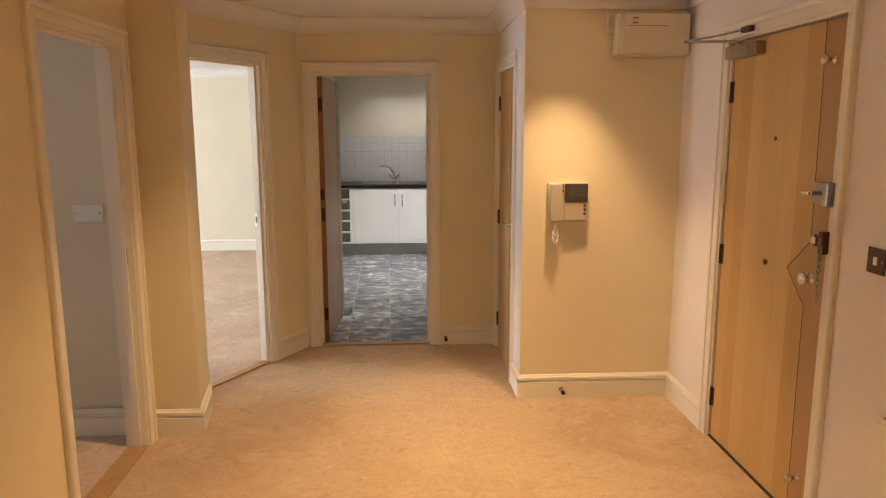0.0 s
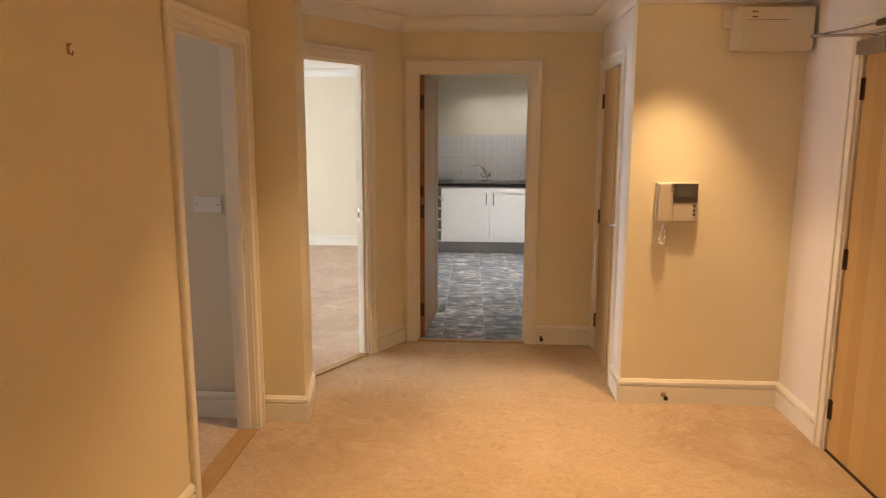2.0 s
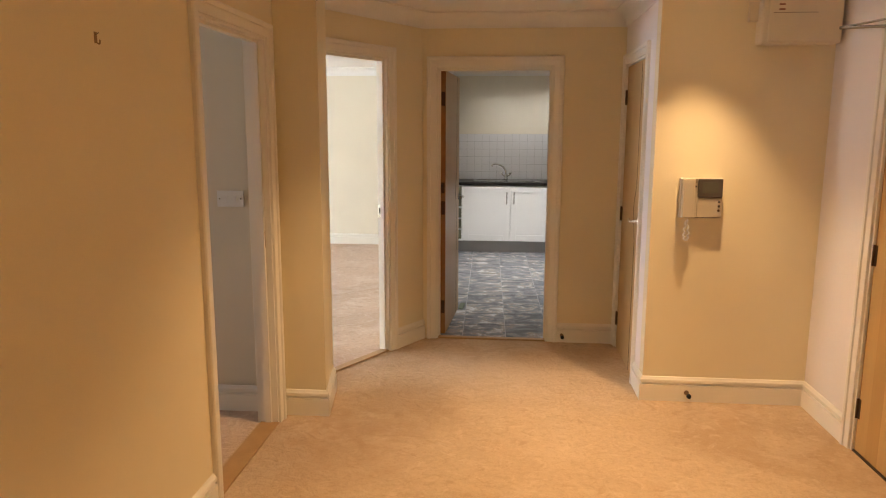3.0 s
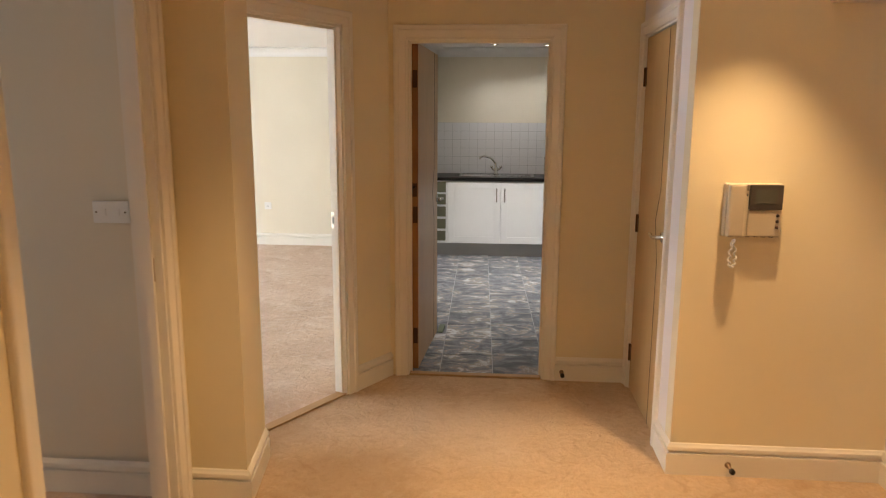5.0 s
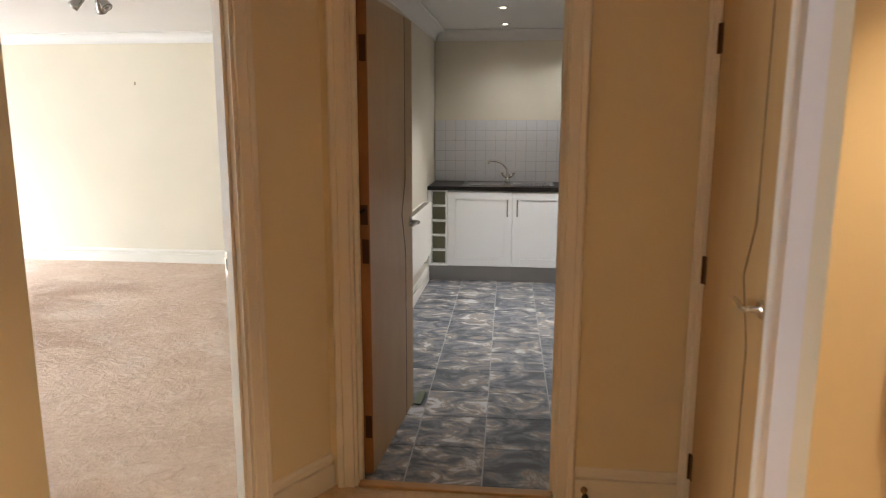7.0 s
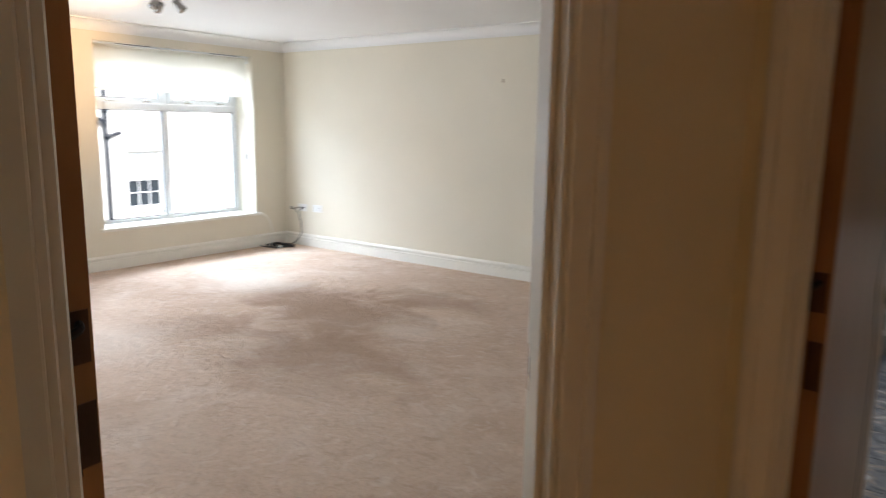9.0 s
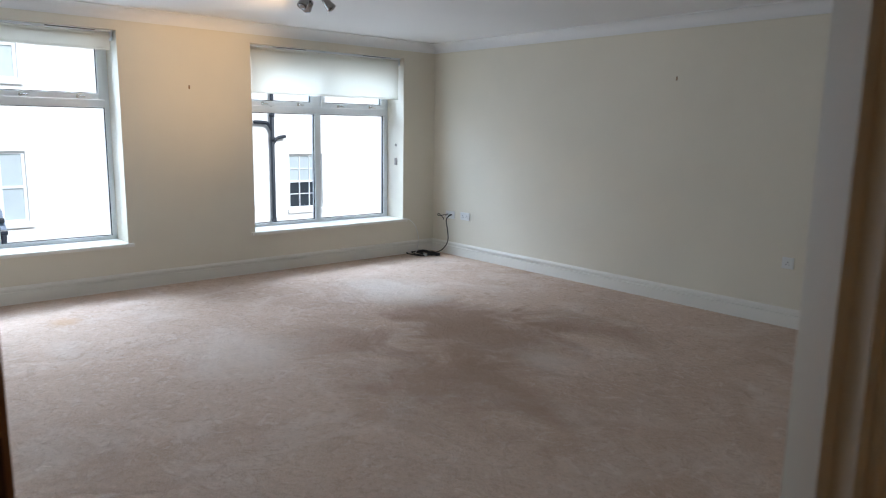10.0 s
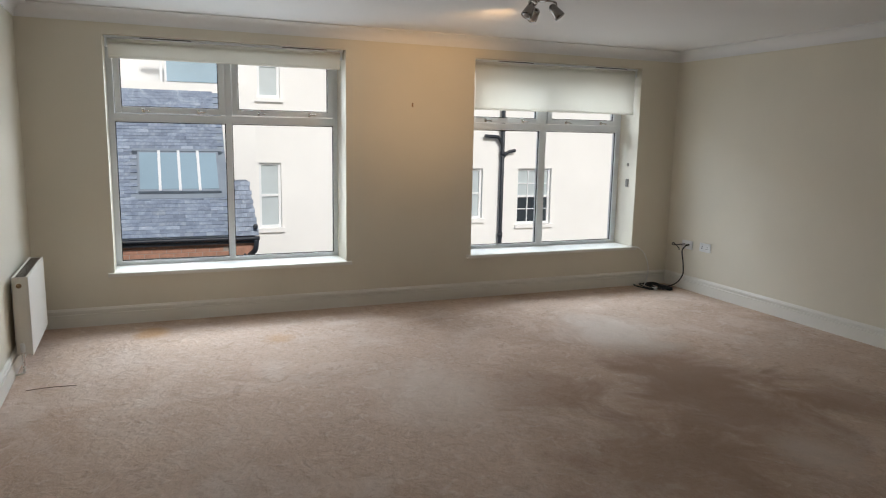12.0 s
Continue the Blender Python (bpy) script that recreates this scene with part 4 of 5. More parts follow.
def socket(name, m, label, holes=2):
    s = thing(name, m, label, "socket")
    w = 0.146 if holes == 2 else 0.086
    part("plate", abox((-w / 2, -0.010, -0.043), (w / 2, -0.0005, 0.043), 0.004), WHITE_PL, s)
    for i in range(holes):
        c = (i - (holes - 1) / 2) * 0.066
        bm = bmesh.new()
        box(bm, (c - 0.003, -0.0108, 0.002), (c + 0.003, -0.0098, 0.011))
        box(bm, (c - 0.014, -0.0108, -0.014), (c - 0.007, -0.0098, -0.009))
        box(bm, (c + 0.007, -0.0108, -0.014), (c + 0.014, -0.0098, -0.009))
        part("pin_holes", bm, BLACK, s)
        part("rocker", abox((c - 0.005, -0.014, 0.020), (c + 0.005, -0.009, 0.034), 0.001), WHITE_PL, s)
    return s


switch_plate("light_switch", pose(1.86, 2.335, 1.165, 0, 0, -90), 0.088, 0.088, BRONZE, 1, "dark bronze light switch plate with white rocker", "switch")
switch_plate("light_switch", pose(-1.33, 3.72, 1.19, 0, 0, 0), 0.146, 0.086, WHITE_PL, 2, "white plastic double fused switch on the side room wall", "switch")


def picture_hook(m, label):
    t = thing("picture_hook", m, label, "hook")
    part("plate", abox((-0.007, -0.002, 0), (0.007, -0.0005, 0.032), 0.0005), BRASS, t)
    part("hook", tube([(0, -0.002, 0.004), (0, -0.012, -0.002), (0, -0.014, 0.010)], 0.0022, 6), BRASS, t, "", True)
    part("nail", arod((0, -0.001, 0.024), (0, -0.012, 0.030), 0.0018, 6), STEEL, t)


picture_hook(pose(-1.06, 2.10, 1.80, 0, 0, 90), "small brass picture hook on a bare wall")
picture_hook(pose(-3.68, 9.51, 1.85), "small brass picture hook on the lounge wall")
picture_hook(pose(-6.75, 6.66, 1.735, 0, 0, 90), "tiny brass nail hook between the windows")


def radiator(m, length, height, label, depth=0.10):
    """A double panel radiator; the local back lies on y = 0, its front looks along -y; x along its length."""
    r = thing("radiator", m, label, "radiator")
    part("front_panel", abox((0.0, -depth, 0), (length, -depth + 0.012, height - 0.012), 0.004), GLOSS, r)
    part("back_panel", abox((0.0, -0.042, 0.004), (length, -0.030, height - 0.02), 0.003), GLOSS, r)
    for x in (0, length - 0.004):
        part("side_panel", abox((x, -depth + 0.003, 0.012), (x + 0.004, -0.028, height - 0.008), 0.001), GLOSS, r)
    bm = bmesh.new()
    box(bm, (0, -depth + 0.001, height - 0.012), (length, -depth + 0.014, height), 0.003)
    box(bm, (0, -0.040, height - 0.012), (length, -0.028, height), 0.003)
    box(bm, (0, -depth + 0.014, height - 0.012), (0.012, -0.040, height))
    box(bm, (length - 0.012, -depth + 0.014, height - 0.012), (length, -0.040, height))
    top = part("top_grille", bm, GLOSS, r, "slotted top grille")
    n = int(length / 0.018)
    bm = bmesh.new()
    for i in range(n):
        x = 0.014 + (length - 0.028) * i / n
        box(bm, (x, -depth + 0.014, height - 0.009), (x + 0.008, -0.040, height - 0.004))
    part("slats", bm, SILVER, top)
    bm = bmesh.new()
    for i in range(int(length / 0.033)):
        x = 0.01 + 0.033 * i
        box(bm, (x, -depth + 0.0125, 0.02), (x + 0.012, -0.043, height - 0.03))
    part("convector_fins", bm, GLOSS, r)
    for x, s in ((-0.002, -1), (length + 0.002, 1)):
        part("vent_plug", arod((x - s * 0.004, -0.065, height - 0.05), (x + s * 0.006, -0.065, height - 0.05), 0.015, 14), BRASS, r, "", True)
        v = part("valve", tube([(x - s * 0.0, -0.065, 0.035), (x + s * 0.03, -0.065, 0.035), (x + s * 0.035, -0.065, 0.0), (x + s * 0.035, -0.065, -0.05)], 0.009), CHROME, r, "chrome radiator valve", True)
        part("valve_cap", lathe([(0.012, 0.0), (0.014, 0.02), (0.013, 0.05), (0.008, 0.056)], Matrix.Translation((x + s * 0.032, -0.065, 0.035))), WHITE_PL, v, "", True)
        part("pipe", tube([(x + s * 0.035, -0.065, -0.05), (x + s * 0.035, -0.062, -0.09), (x + s * 0.036, -0.03, -0.10), (x + s * 0.036, -0.005, -0.10)], 0.0075), GLOSS, r, "white painted pipe", True)
    for x in (length * 0.2, length * 0.8):
        part("bracket", abox((x, -0.031, 0.05), (x + 0.03, -0.0005, height - 0.06)), GLOSS, r)
    return r


radiator(pose(-5.68, 3.718, 0.115, 0, 0, 181.1), 0.76, 0.49, "white double-panel radiator on the lounge wall", 0.115)
radiator(pose(1.86, 2.145, 0.14, 0, 0, -90), 1.1, 0.56, "white double-panel radiator on the hall wall")

# ---- lounge things ----
socket("wall_socket", pose(-6.19, 9.51, 0.46), "white plastic double wall socket")
socket("wall_socket", pose(-2.65, 9.51, 0.485), "white plastic single wall socket", 1)
ae = thing("aerial_socket", pose(-6.44, 9.51, 0.455), "white aerial socket plate with cables plugged in", "socket")
part("plate", abox((-0.073, -0.010, -0.043), (0.073, -0.0005, 0.043), 0.004), WHITE_PL, ae)
for c in (-0.035, 0.03):
    part("plug", arod((c, -0.009, 0.004), (c, -0.05, -0.002), 0.009), BLACK if c > 0 else STEEL, ae, "", True)
tv = thing("cable_tangle", pose(-6.5, 9.3, 0.0), "black tangled cables and plugs lying on the carpet", "cable")
part("lead", tube([(0.09, 0.16, 0.45), (0.10, 0.11, 0.40), (0.14, 0.10, 0.28), (0.12, 0.12, 0.16), (0.05, 0.10, 0.06), (-0.02, 0.02, 0.012), (0.02, -0.05, 0.010)], 0.006), BLACK, tv, "black cable from the wall", True)
part("lead", tube([(0.02, 0.17, 0.455), (-0.05, 0.12, 0.44), (-0.02, 0.10, 0.47), (0.04, 0.12, 0.42), (0.02, 0.14, 0.40)], 0.005), DARK_PL, tv, "grey looped cable end", True)
rs = random.Random(4)
for k in range(3):
    c, pts = (-0.12 + 0.03 * k, -0.14 + 0.05 * k), []
    for i in range(15):
        a = i * 0.95 + k
        pts.append((c[0] + (0.13 + 0.03 * rs.random()) * math.cos(a), c[1] + (0.07 + 0.03 * rs.random()) * math.sin(a), 0.007 + 0.006 * k + 0.012 * rs.random()))
    part("coil", tube(pts, 0.0055), BLACK, tv, "black coiled cable", True)
part("plug", abox((0.05, -0.02, 0.002), (0.10, 0.03, 0.035), 0.008), BLACK, tv, "black plug")
part("adaptor", abox((-0.03, -0.06, 0.002), (0.05, 0.0, 0.045), 0.008), BLACK, tv, "black power adaptor")
part("plug", abox((0.0, -0.15, 0.002), (0.045, -0.11, 0.03), 0.006), WHITE_PL, tv, "white plug")
bc = thing("blind_cable", pose(-6.70, 9.10, 0.0), "white cable hanging from the window board to the floor", "cable")
part("cable", tube([(-0.01, -0.06, 0.41), (0.02, 0.0, 0.40), (0.05, 0.06, 0.33), (0.06, 0.10, 0.2), (0.06, 0.09, 0.08), (0.09, 0.04, 0.012), (0.16, 0.06, 0.008)], 0.0045), WHITE_PL, bc, "", True)
sw = thing("blind_switch", pose(-6.88, 9.06, 1.05), "white plastic blind control on the window reveal", "switch")
part("plate", abox((-0.02, -0.012, -0.04), (0.02, -0.0005, 0.04), 0.003), SILVER, sw)
part("hook", abox((-0.01, -0.014, 0.17), (0.004, -0.0005, 0.20), 0.002), SILVER, sw)
pc = thing("floor_cable", pose(-5.35, 3.95, 0.0), "thin brown cable end lying on the carpet", "cable")
part("cable", tube([(0, -0.12, 0.007), (-0.02, 0.0, 0.006), (-0.01, 0.14, 0.006)], 0.0018), BRONZE, pc, "", True)


# ---- kitchen things ----
KF, KT = 9.02, 0.865      # cabinet fronts and the worktop's underside
GROUP = "kitchen base cabinets"


def cabinet_door(cab, x0, x1, handle_x):
    """A shaker door on a front that looks along -y."""
    f, z0, z1 = 0.075, 0.155, 0.855
    bm = bmesh.new()
    box(bm, (x0, -0.02, z0), (x0 + f, 0, z1), 0.002)
    box(bm, (x1 - f, -0.02, z0), (x1, 0, z1), 0.002)
    box(bm, (x0 + f, -0.02, z0), (x1 - f, 0, z0 + f), 0.002)
    box(bm, (x0 + f, -0.02, z1 - f), (x1 - f, 0, z1), 0.002)
    d = part("door", bm, CAB, cab, "white shaker cabinet door")
    part("panel", abox((x0 + f - 0.002, -0.012, z0 + f - 0.002), (x1 - f + 0.002, -0.004, z1 - f + 0.002)), CAB, d)
    bm = bmesh.new()
    tube([(handle_x, -0.02, 0.78), (handle_x, -0.042, 0.775), (handle_x, -0.048, 0.73), (handle_x, -0.042, 0.64), (handle_x, -0.02, 0.635)], 0.006, 8, bm)
    part("handle", bm, SPOT_CHROME, d, "chrome bow handle", True)


def base_cabinet(m, w, handle_x, label):
    c = thing("base_cabinet", m, label, "cabinet", GROUP)
    part("body", abox((0.001, 0.002, 0.15), (w - 0.001, 0.56, KT - 0.003)), CAB, c)
    part("plinth", abox((0.0, 0.045, 0.0), (w, 0.06, 0.148)), PLINTH, c, "silver grey plinth")
    cabinet_door(c, 0.003, w - 0.003, handle_x)
    return c


wr = thing("wine_rack", pose(-0.585, KF, 0), "white open wine rack unit with five square holes", "wine rack", GROUP)
bm = bmesh.new()
for x in (0.0, 0.165):
    box(bm, (x, -0.02, 0.15), (x + (0.035 if x == 0 else 0.02), 0.5, KT - 0.003))
part("side", bm, CAB, wr)
for i in range(6):
    z = 0.15 + i * (0.7 / 5)
    part("shelf", abox((0.035, -0.018, z), (0.165, 0.5, z + 0.014)), CAB, wr)
part("back", abox((0.035, 0.07, 0.15), (0.165, 0.09, KT - 0.003)), mat("olive_back", (0.27, 0.27, 0.18), 0.6), wr, "dull olive back panel")
part("plinth", abox((0, 0.045, 0), (0.185, 0.06, 0.148)), PLINTH, wr)
base_cabinet(pose(-0.40, KF, 0), 0.60, 0.555, "white shaker base cabinet under the sink")
base_cabinet(pose(0.20, KF, 0), 0.60, 0.045, "white shaker base cabinet with chrome handle")
base_cabinet(pose(0.80, KF, 0), 0.33, 0.045, "narrow white shaker base cabinet in the corner")
for k in range(3):
    base_cabinet(pose(1.13, KF - 0.60 * k, 0, 0, 0, -90), 0.60, 0.555, "white shaker base cabinet on the side run")
wt = thing("worktop", pose(0, 0, KT), "black laminate worktop along two walls", "worktop")
bm = abox((-0.588, KF - 0.035, 0), (1.748, 9.594, 0.038), 0.008)
part("top", bm, WORKTOP, wt)
part("side_top", abox((1.095, 7.18, 0), (1.748, KF - 0.036, 0.038), 0.008), WORKTOP, wt)
sk = thing("sink", pose(-0.28, 9.09, KT + 0.038), "stainless steel inset sink with drainer", "sink")
bm = bmesh.new()
for lo, hi in (((0, 0, 0), (0.86, 0.03, 0.006)), ((0, 0.40, 0), (0.86, 0.45, 0.006)), ((0, 0.03, 0), (0.03, 0.40, 0.006)), ((0.42, 0.03, 0), (0.86, 0.40, 0.004))):
    box(bm, lo, hi, 0.0015)
part("rim", bm, STEEL, sk)
part("bowl", abox((0.03, 0.03, -0.03), (0.42, 0.40, 0.0015), 0.001), STEEL, sk)
for i in range(7):
    part("drainer_rib", abox((0.48, 0.07 + i * 0.045, 0.004), (0.82, 0.08 + i * 0.045, 0.008), 0.002), STEEL, sk)
tp = thing("mixer_tap", pose(0.14, 9.50, KT + 0.044), "chrome swan-neck mixer tap behind the sink", "tap")
part("base", lathe([(0.03, 0), (0.03, 0.006), (0.022, 0.012), (0.020, 0.07), (0.015, 0.08)]), CHROME, tp, "", True)
part("spout", tube([(0, 0, 0.06), (-0.015, 0, 0.13), (-0.07, -0.02, 0.185), (-0.14, -0.05, 0.205), (-0.18, -0.065, 0.20), (-0.19, -0.07, 0.175)], 0.011), CHROME, tp, "", True)
for s in (-1, 1):
    part("cross_handle", tube([(0, 0, 0.045), (s * 0.03, 0, 0.05), (s * 0.055, 0, 0.075)], 0.010), CHROME, tp, "", True)
    part("handle_end", lathe([(0.008, 0), (0.016, 0.006), (0.016, 0.02), (0.008, 0.026)], Matrix.Translation((s * 0.055, 0, 0.07))), CHROME, tp, "", True)
dr = thing("dish_rack", pose(0.86, 9.30, KT + 0.039), "folding wooden dish rack standing open on the worktop", "dish rack")
for s in (-1, 1):
    part("frame", tube([(-s * 0.13, -0.12, 0.01), (s * 0.16, -0.12, 0.20)], 0.008), BRONZE, dr)
    part("frame", tube([(-s * 0.13, 0.12, 0.01), (s * 0.16, 0.12, 0.20)], 0.008), BRONZE, dr)
for i in range(9):
    y = -0.11 + i * 0.0275
    part("slat", abox((-0.004, y, -0.17), (0.004, y + 0.014, 0.17)), BRASS if i % 2 else BRONZE, dr)
for ob in [o for o in dr.children if o.name.startswith("slat")]:
    ob.matrix_basis = Matrix.Translation((0.02, 0, 0.105)) @ Matrix.Rotation(radians(57), 4, "Y")
radiator(pose(-0.59, 7.45, 0.36, 0, 0, 90), 1.1, 0.45, "white radiator on the kitchen wall")
wd = thing("door_wedge", pose(-0.24, 6.06, 0.0055, 0, 0, 85), "grey-green rubber wedge under the kitchen door", "door wedge")
bm = prism(bmesh.new(), [(0, 0), (0.12, 0), (0.12, 0.03), (0, 0.006)], -0.02, 0.02)
bmesh.ops.transform(bm, matrix=Matrix.Rotation(radians(90), 4, "X"), verts=bm.verts)
part("wedge", bm, WEDGE, wd)

# ---- outside ----
EX = -16.0
wb = thing("white_building", Matrix.Translation((EX, 0, 0)), "white rendered building with sash windows across the way", "building")
OUT = [(6.58, 7.04, -0.52, 0.86), (6.58, 7.04, 2.2, 3.5), (11.15, 11.76, -0.45, 0.74), (12.70, 13.64, -0.62, 0.74)]
bm = bmesh.new()
m0 = 3.0
wall(bm, (0, m0), (0, 24), 0.3, -6, 4.6, [(a - m0, b - m0, c, e) for a, b, c, e in OUT])
part("wall", bm, STUCCO, wb)
part("roof", abox((-9, m0, 4.6), (0.25, 24, 4.8)), LEAD, wb)
part("side_wall", abox((-9, 23.7, -6), (-0.3, 24, 4.6)), STUCCO, wb)
part("side_wall", abox((-9, m0, -6), (-0.3, m0 + 0.3, 4.6)), STUCCO, wb)


def sash_window(y0, y1, z0, z1, pane_mat, across, rows, lower_mat=None):
    w = part("window", bmesh.new(), UPVC, wb, "white painted sash window")
    zm, f = (z0 + z1) / 2, 0.055
    bm = bmesh.new()
    for lo, hi in (((y0, z0), (y0 + f, z1)), ((y1 - f, z0), (y1, z1)), ((y0 + f, z0), (y1 - f, z0 + f)), ((y0 + f, z1 - f), (y1 - f, z1)), ((y0 + f, zm - 0.025), (y1 - f, zm + 0.025))):
        box(bm, (-0.16, lo[0], lo[1]), (-0.08, hi[0], hi[1]))
    part("frame", bm, UPVC, w)
    bm = bmesh.new()
    for i in range(1, across):
        y = y0 + f + (y1 - y0 - 2 * f) * i / across
        box(bm, (-0.13, y - 0.011, z0 + f), (-0.09, y + 0.011, z1 - f))
    for i in range(1, rows):
        for a, b in ((z0 + f, zm), (zm, z1 - f)):
            z = a + (b - a) * i / rows
            box(bm, (-0.129, y0 + f, z - 0.011), (-0.091, y1 - f, z + 0.011))
    if across > 1:
        part("glazing_bars", bm, UPVC, w)
    else:
        bm.free()
    part("pane", abox((-0.125, y0 + f, z0 + f), (-0.12, y1 - f, zm - 0.02)), lower_mat or pane_mat, w)
    part("pane", abox((-0.125, y0 + f, zm + 0.02), (-0.12, y1 - f, z1 - f)), pane_mat, w)
    part("sill", abox((-0.1, y0 - 0.06, z0 - 0.09), (0.07, y1 + 0.06, z0 - 0.002)), STUCCO, w)


sash_window(*OUT[0], SASH_BLIND, 1, 1)
sash_window(*OUT[1], SASH_BLIND, 1, 1)
sash_window(*OUT[2], SASH_BLIND, 1, 1)
sash_window(*OUT[3], SASH_BLIND, 3, 2, SASH_GLASS)
dp = thing("drainpipe", Matrix.Translation((EX + 0.11, 0, 0)), "black cast-iron drainpipe with side branches on the facade", "drainpipe")
part("pipe", arod((0, 12.21, -6), (0, 12.21, 4.5), 0.045), IRON, dp, "", True)
part("branch", tube([(0, 11.74, 1.50), (0, 11.98, 1.49), (0, 12.1, 1.46), (0, 12.20, 1.30)], 0.040), IRON, dp, "", True)
part("branch", tube([(0, 12.55, 1.17), (0, 12.42, 1.15), (0, 12.30, 1.10), (0, 12.22, 0.98)], 0.038), IRON, dp, "", True)
for z in (-3.2, -0.9, 1.05, 1.62, 3.6):
    part("collar", arod((0, 12.21, z), (0, 12.21, z + 0.1), 0.060), IRON, dp, "", True)

# slate-roofed house with a skylight
RX, RZ, RS = -13.0, -0.22, 1.21            # eaves, and the rise per metre of run
sh = thing("slate_house", Matrix.Translation((0, 0, 0)), "lower brick house with a grey slate roof and a skylight", "house")
RUN = 2.0
TOPX, TOPZ = RX - RUN, RZ + RS * RUN
part("brick_wall", abox((RX - 3.0, -4, -6), (RX - 0.18, 5.72, RZ - 0.06)), MORTAR, sh, "red brick wall under the eaves")
bm = bmesh.new()
vs = [bm.verts.new(p) for p in ((RX, -4, RZ), (RX, 5.74, RZ), (TOPX, 5.74, TOPZ), (TOPX, -4, TOPZ), (RX - 0.05, -4, RZ - 0.08), (RX - 0.05, 5.74, RZ - 0.08), (TOPX, 5.74, TOPZ - 0.14), (TOPX, -4, TOPZ - 0.14))]
for q in ((0, 1, 2, 3), (4, 7, 6, 5), (0, 4, 5, 1), (3, 2, 6, 7), (1, 5, 6, 2), (0, 3, 7, 4)):
    bm.faces.new([vs[i] for i in q])
roof = part("roof", bm, LEAD, sh)
part("parapet", abox((TOPX - 0.45, -4, RZ), (TOPX - 0.02, 6.4, TOPZ + 0.17)), STUCCO, sh, "white parapet coping behind the roof")
part("gutter", tube([(RX + 0.06, -4, RZ - 0.05), (RX + 0.06, 1, RZ - 0.05), (RX + 0.06, 5.0, RZ - 0.05), (RX + 0.06, 6.16, RZ - 0.06)], 0.034), IRON, sh, "black cast-iron gutter", True)
part("fascia", abox((RX - 0.10, -4, RZ - 0.15), (RX - 0.02, 6.14, RZ - 0.085)), IRON, sh)
part("rainwater_pipe", tube([(RX + 0.09, 6.10, RZ - 0.08), (RX + 0.09, 6.08, RZ - 0.25), (RX - 0.05, 5.98, RZ - 0.42), (RX - 0.05, 5.9, RZ - 0.9), (RX - 0.05, 5.9, -6)], 0.045), IRON, sh, "black rainwater pipe", True)
bm = bmesh.new()
lo = [bm.verts.new(p) for p in ((RX + 0.02, 5.78, RZ - 0.02), (RX + 0.02, 6.16, RZ - 0.02), (RX - 0.7, 6.16, RZ - 0.02), (RX - 0.7, 5.78, RZ - 0.02))]
hi = [bm.verts.new(p) for p in ((RX - 0.30, 5.80, 0.66), (RX - 0.30, 6.04, 0.66), (RX - 0.7, 6.04, 0.66), (RX - 0.7, 5.80, 0.66))]
for i in range(4):
    bm.faces.new((lo[i], lo[(i + 1) % 4], hi[(i + 1) % 4], hi[i]))
bm.faces.new(hi)
bm.faces.new(lo[::-1])
wing = part("side_roof", bm, SLATE, sh, "small slate-hung side roof")
part("side_wall", abox((RX - 0.7, 5.74, -6), (RX - 0.12, 6.1, RZ - 0.05)), BRICK, sh)
part("hopper", abox((RX + 0.03, 6.06, -0.12), (RX + 0.10, 6.13, -0.04), 0.02), IRON, sh)

ang = math.atan(RS)
RM = Matrix.Translation((RX, 0, RZ)) @ Matrix.Rotation(ang, 4, "Y") @ Matrix.Rotation(radians(180), 4, "Z")
# local axes on the roof: x up the slope, y towards -y of the world, z out of it


def on_roof(u, y, h=0.0):
    return Vector((RX - u * math.cos(ang), y, RZ + u * math.sin(ang))) + Vector((math.sin(ang), 0, math.cos(ang))) * h


def roof_box(u0, u1, y0, y1, h0, h1, bm=None):
    bm = bm or bmesh.new()
    P = [on_roof(u, y, h) for u in (u0, u1) for y in (y0, y1) for h in (h0, h1)]
    v = [bm.verts.new(p) for p in P]
    for q in ((0, 1, 3, 2), (4, 6, 7, 5), (0, 4, 5, 1), (2, 3, 7, 6), (0, 2, 6, 4), (1, 5, 7, 3)):
        bm.faces.new([v[i] for i in q])
    return bm


U0, U1 = 0.84, 1.67
sl = part("skylight", roof_box(U0, U1, 4.30, 5.61, 0.02, 0.10), LEAD, sh, "four-light roof skylight with white glazing bars")
for i in range(4):
    y = 4.33 + i * 0.3135
    part("pane", roof_box(U0 + 0.04, U1 - 0.03, y, y + 0.30, 0.101, 0.108), SKYLIGHT, sl)
for i in range(1, 4):
    y = 4.33 + i * 0.3135 - 0.006
    part("glazing_bar", roof_box(U0 + 0.0, U1 + 0.0, y - 0.022, y + 0.022, 0.104, 0.135), UPVC, sl)
part("flashing", roof_box(U0 - 0.10, U0 - 0.01, 4.25, 5.66, 0.016, 0.03), LEAD, sl)
part("flashing", roof_box(U1, U1 + 0.05, 4.22, 5.68, 0.03, 0.12), LEAD, sl)

# terrace behind the parapet
te = thing("roof_terrace", Matrix.Translation((TOPX - 0.6, 0, TOPZ - 0.12)), "roof terrace with dark glass balustrade behind the parapet", "balcony")
part("deck", abox((-2.0, -4, -0.1), (0.1, 6.3, 0.28)), LEAD, te)
part("glass_panel", abox((-0.02, 4.85, 0.34), (0.0, 5.95, 0.72)), SKYLIGHT, te, "blue-grey glass panel")
for y in (4.75, 4.83, 5.97):
    part("post", abox((-0.03, y - 0.02, 0.28), (0.02, y + 0.02, 0.80)), UPVC, te)
part("rail", abox((-0.04, 4.4, 0.74), (0.03, 6.0, 0.80)), UPVC, te)
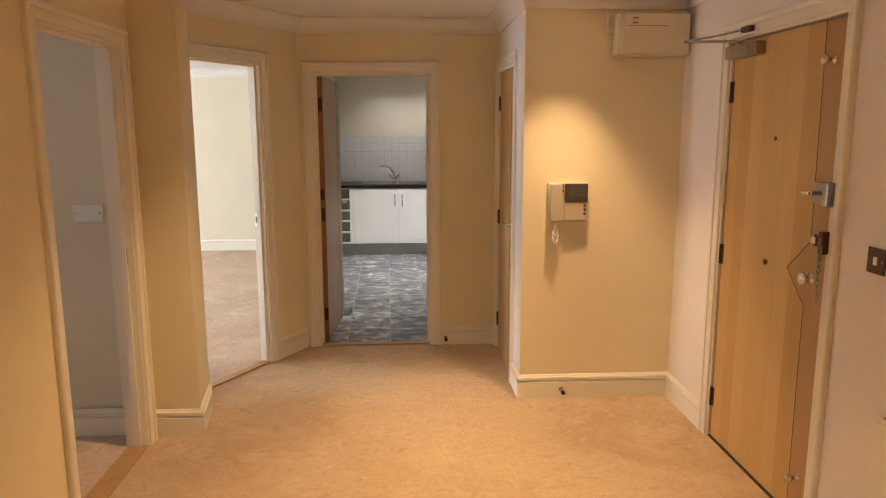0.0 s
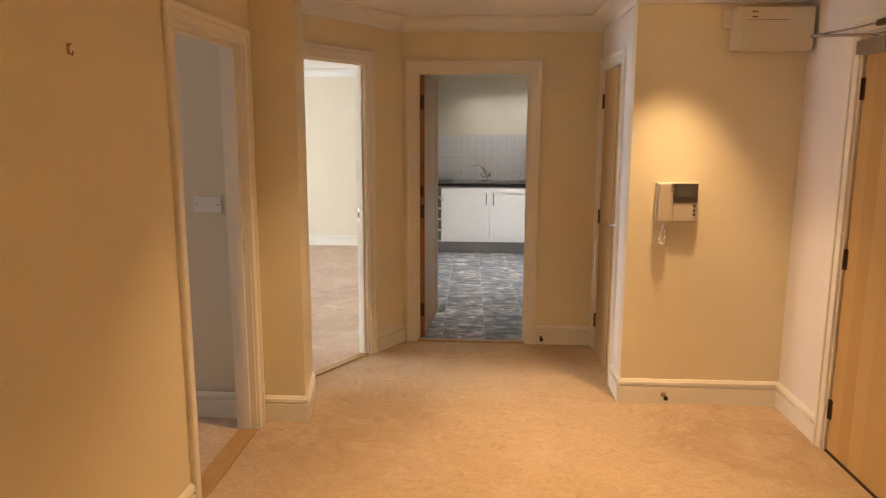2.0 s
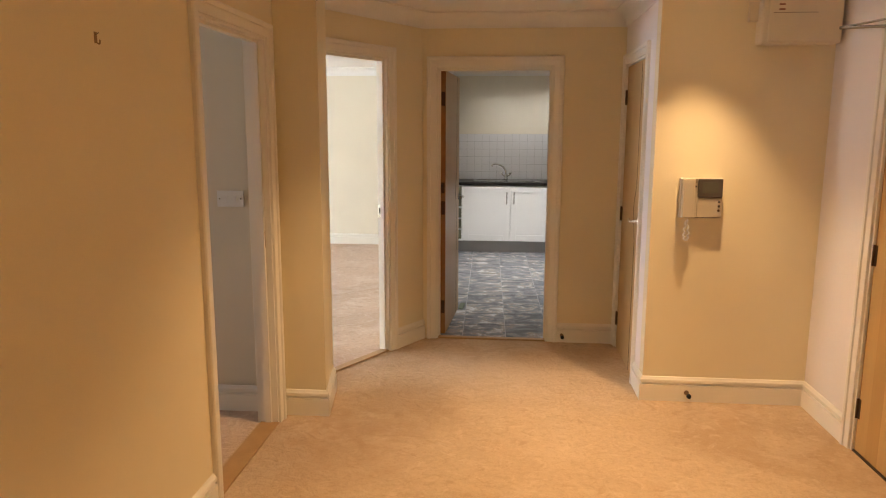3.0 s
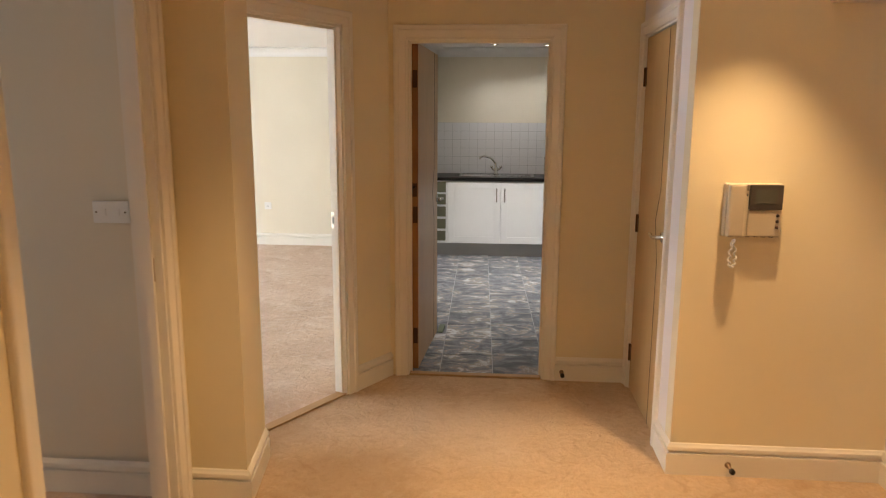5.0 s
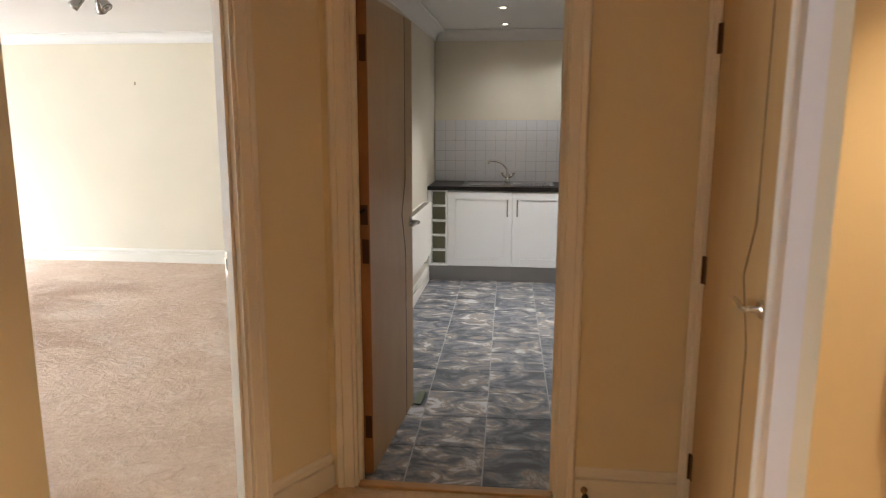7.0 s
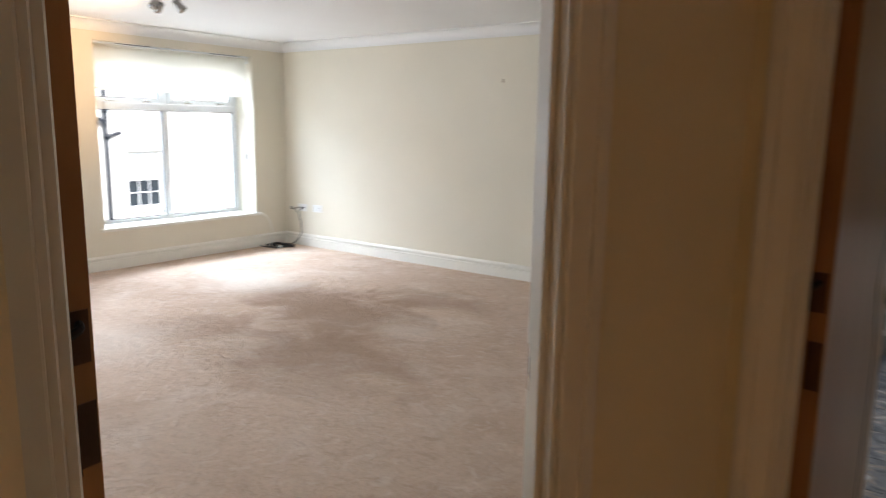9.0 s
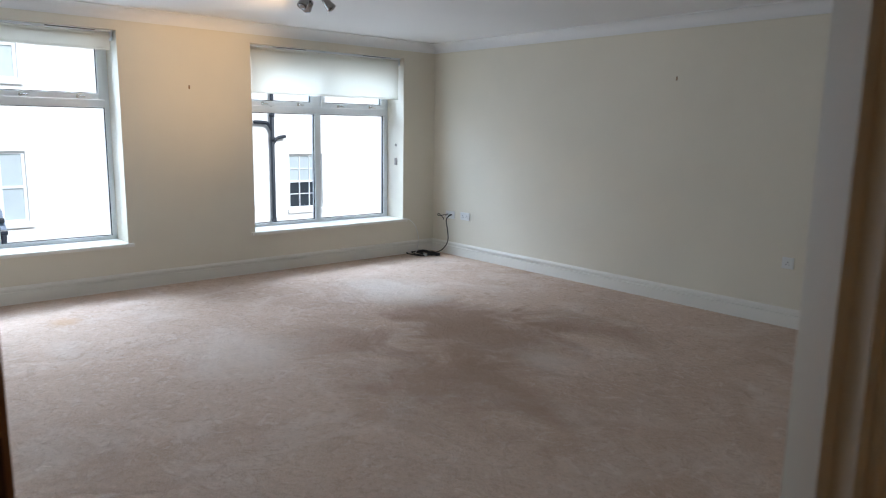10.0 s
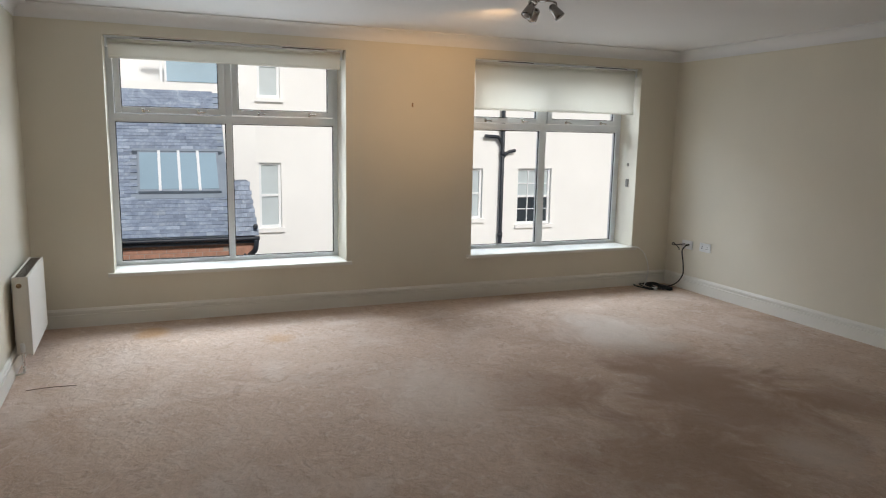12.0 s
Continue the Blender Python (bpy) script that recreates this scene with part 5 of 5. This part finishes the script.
part("screen_wall", abox((-0.5, -4, 0.28), (-0.42, 4.7, 1.2)), BRICK, te, "brown brick wall")
part("back_wall", abox((-0.9, 4.7, 0.28), (-0.7, 6.3, 2.6)), IRON, te)

# ---- countable pieces: slates, bricks, tiles ----
GAUGE, SLATE_W = 0.072, 0.205
me = finish("slate", roof_box(0, GAUGE + 0.008, -SLATE_W / 2 + 0.0025, SLATE_W / 2 - 0.0025, 0, 0.016), SLATE)
me.transform(Matrix.Translation((-RX, 0, -RZ)))
rs = random.Random(7)
count, rest = 0, bmesh.new()
for row in range(44):
    for c in range(46):
        y = 5.62 - c * SLATE_W - (SLATE_W / 2 if row % 2 else 0)
        u = row * GAUGE - 0.01
        if U0 - 0.11 < u < U1 - 0.02 and 4.2 < y < 5.72:
            continue
        if count < 300 and y > 4.0 and u < 2.75:
            ob = new("slate", me)
            ob.parent = roof
            ob.location = on_roof(u, y, 0.006 + 0.004 * rs.random())
            ob.rotation_euler = (0, -0.12 + 0.03 * rs.random(), 0.016 * (rs.random() - 0.5))
            count += 1
        else:
            roof_box(u, u + GAUGE - 0.004, y - SLATE_W / 2 + 0.0025, y + SLATE_W / 2 - 0.0025, 0.004, 0.018 + 0.006 * rs.random(), rest)
tagged(part("slates", rest, SLATE, roof), kind="stuff")

# slates hung on the small side roof
me = finish("slate", abox((-0.006, -0.055, 0), (0.012, 0.055, 0.072), 0.0), SLATE)
for row in range(12):
    f = row / 12
    for c in range(3):
        ob = new("slate", me)
        ob.parent = wing
        half = 0.165 - 0.055 * f
        ob.location = (RX + 0.025 - 0.32 * f, 5.97 - 0.05 * f + (c - 1) * half * 0.68 + (0.02 if row % 2 else -0.02), RZ - 0.015 + 0.89 * f)
        ob.rotation_euler = (0, -0.34, 0)
        ob.scale = (1, 1 - 0.32 * f, 1)

me = finish("brick", abox((0, 0, 0), (0.012, 0.215, 0.065)), BRICK)
brick_wall = [o for o in sh.children if o.name.startswith("brick_wall")][0]
for r in range(5):
    for c in range(12):
        y = 5.48 - c * 0.225 - (0.11 if r % 2 else 0)
        ob = new("brick", me)
        ob.parent = brick_wall
        ob.location = (RX - 0.181, y, RZ - 0.15 - r * 0.075 - 0.065)

# kitchen floor tiles
TX, TY, SKEW = 0.330, 0.344, radians(1.35)
me = finish("tile", abox((0.003, 0.003, -0.01), (TX - 0.003, TY - 0.003, 0.0025)), FLOOR_TILE)
for i in range(-2, 5):
    for j in range(-1, 11):
        ob = new("tile", me)
        ob.parent = kitchen_floor
        p = Matrix.Rotation(SKEW, 3, "Z") @ Vector((TX * i, TY * j, 0))
        if p.x + 0.147 > 1.15 or p.x + 0.147 < -0.93 or p.y + 5.60 < 5.2:
            bpy.data.objects.remove(ob)
            continue
        ob.location = (0.147 + p.x, 5.60 + p.y, 0)
        ob.rotation_euler = (0, 0, SKEW)

# splashback
sb = struct("splashback", abox((-0.588, 9.592, 0.904), (1.746, 9.599, 1.505)), GROUT, "white glazed tile splashback above the worktop", "tiles")
T2 = 0.10
me = finish("tile", abox((0.0012, 0, 0.0012), (T2 - 0.0012, 0.006, T2 - 0.0012), 0.0), TILE)
for i in range(23):
    for j in range(6):
        ob = new("tile", me)
        ob.parent = sb
        ob.location = (-0.586 + T2 * i, 9.586, 0.905 + T2 * j)
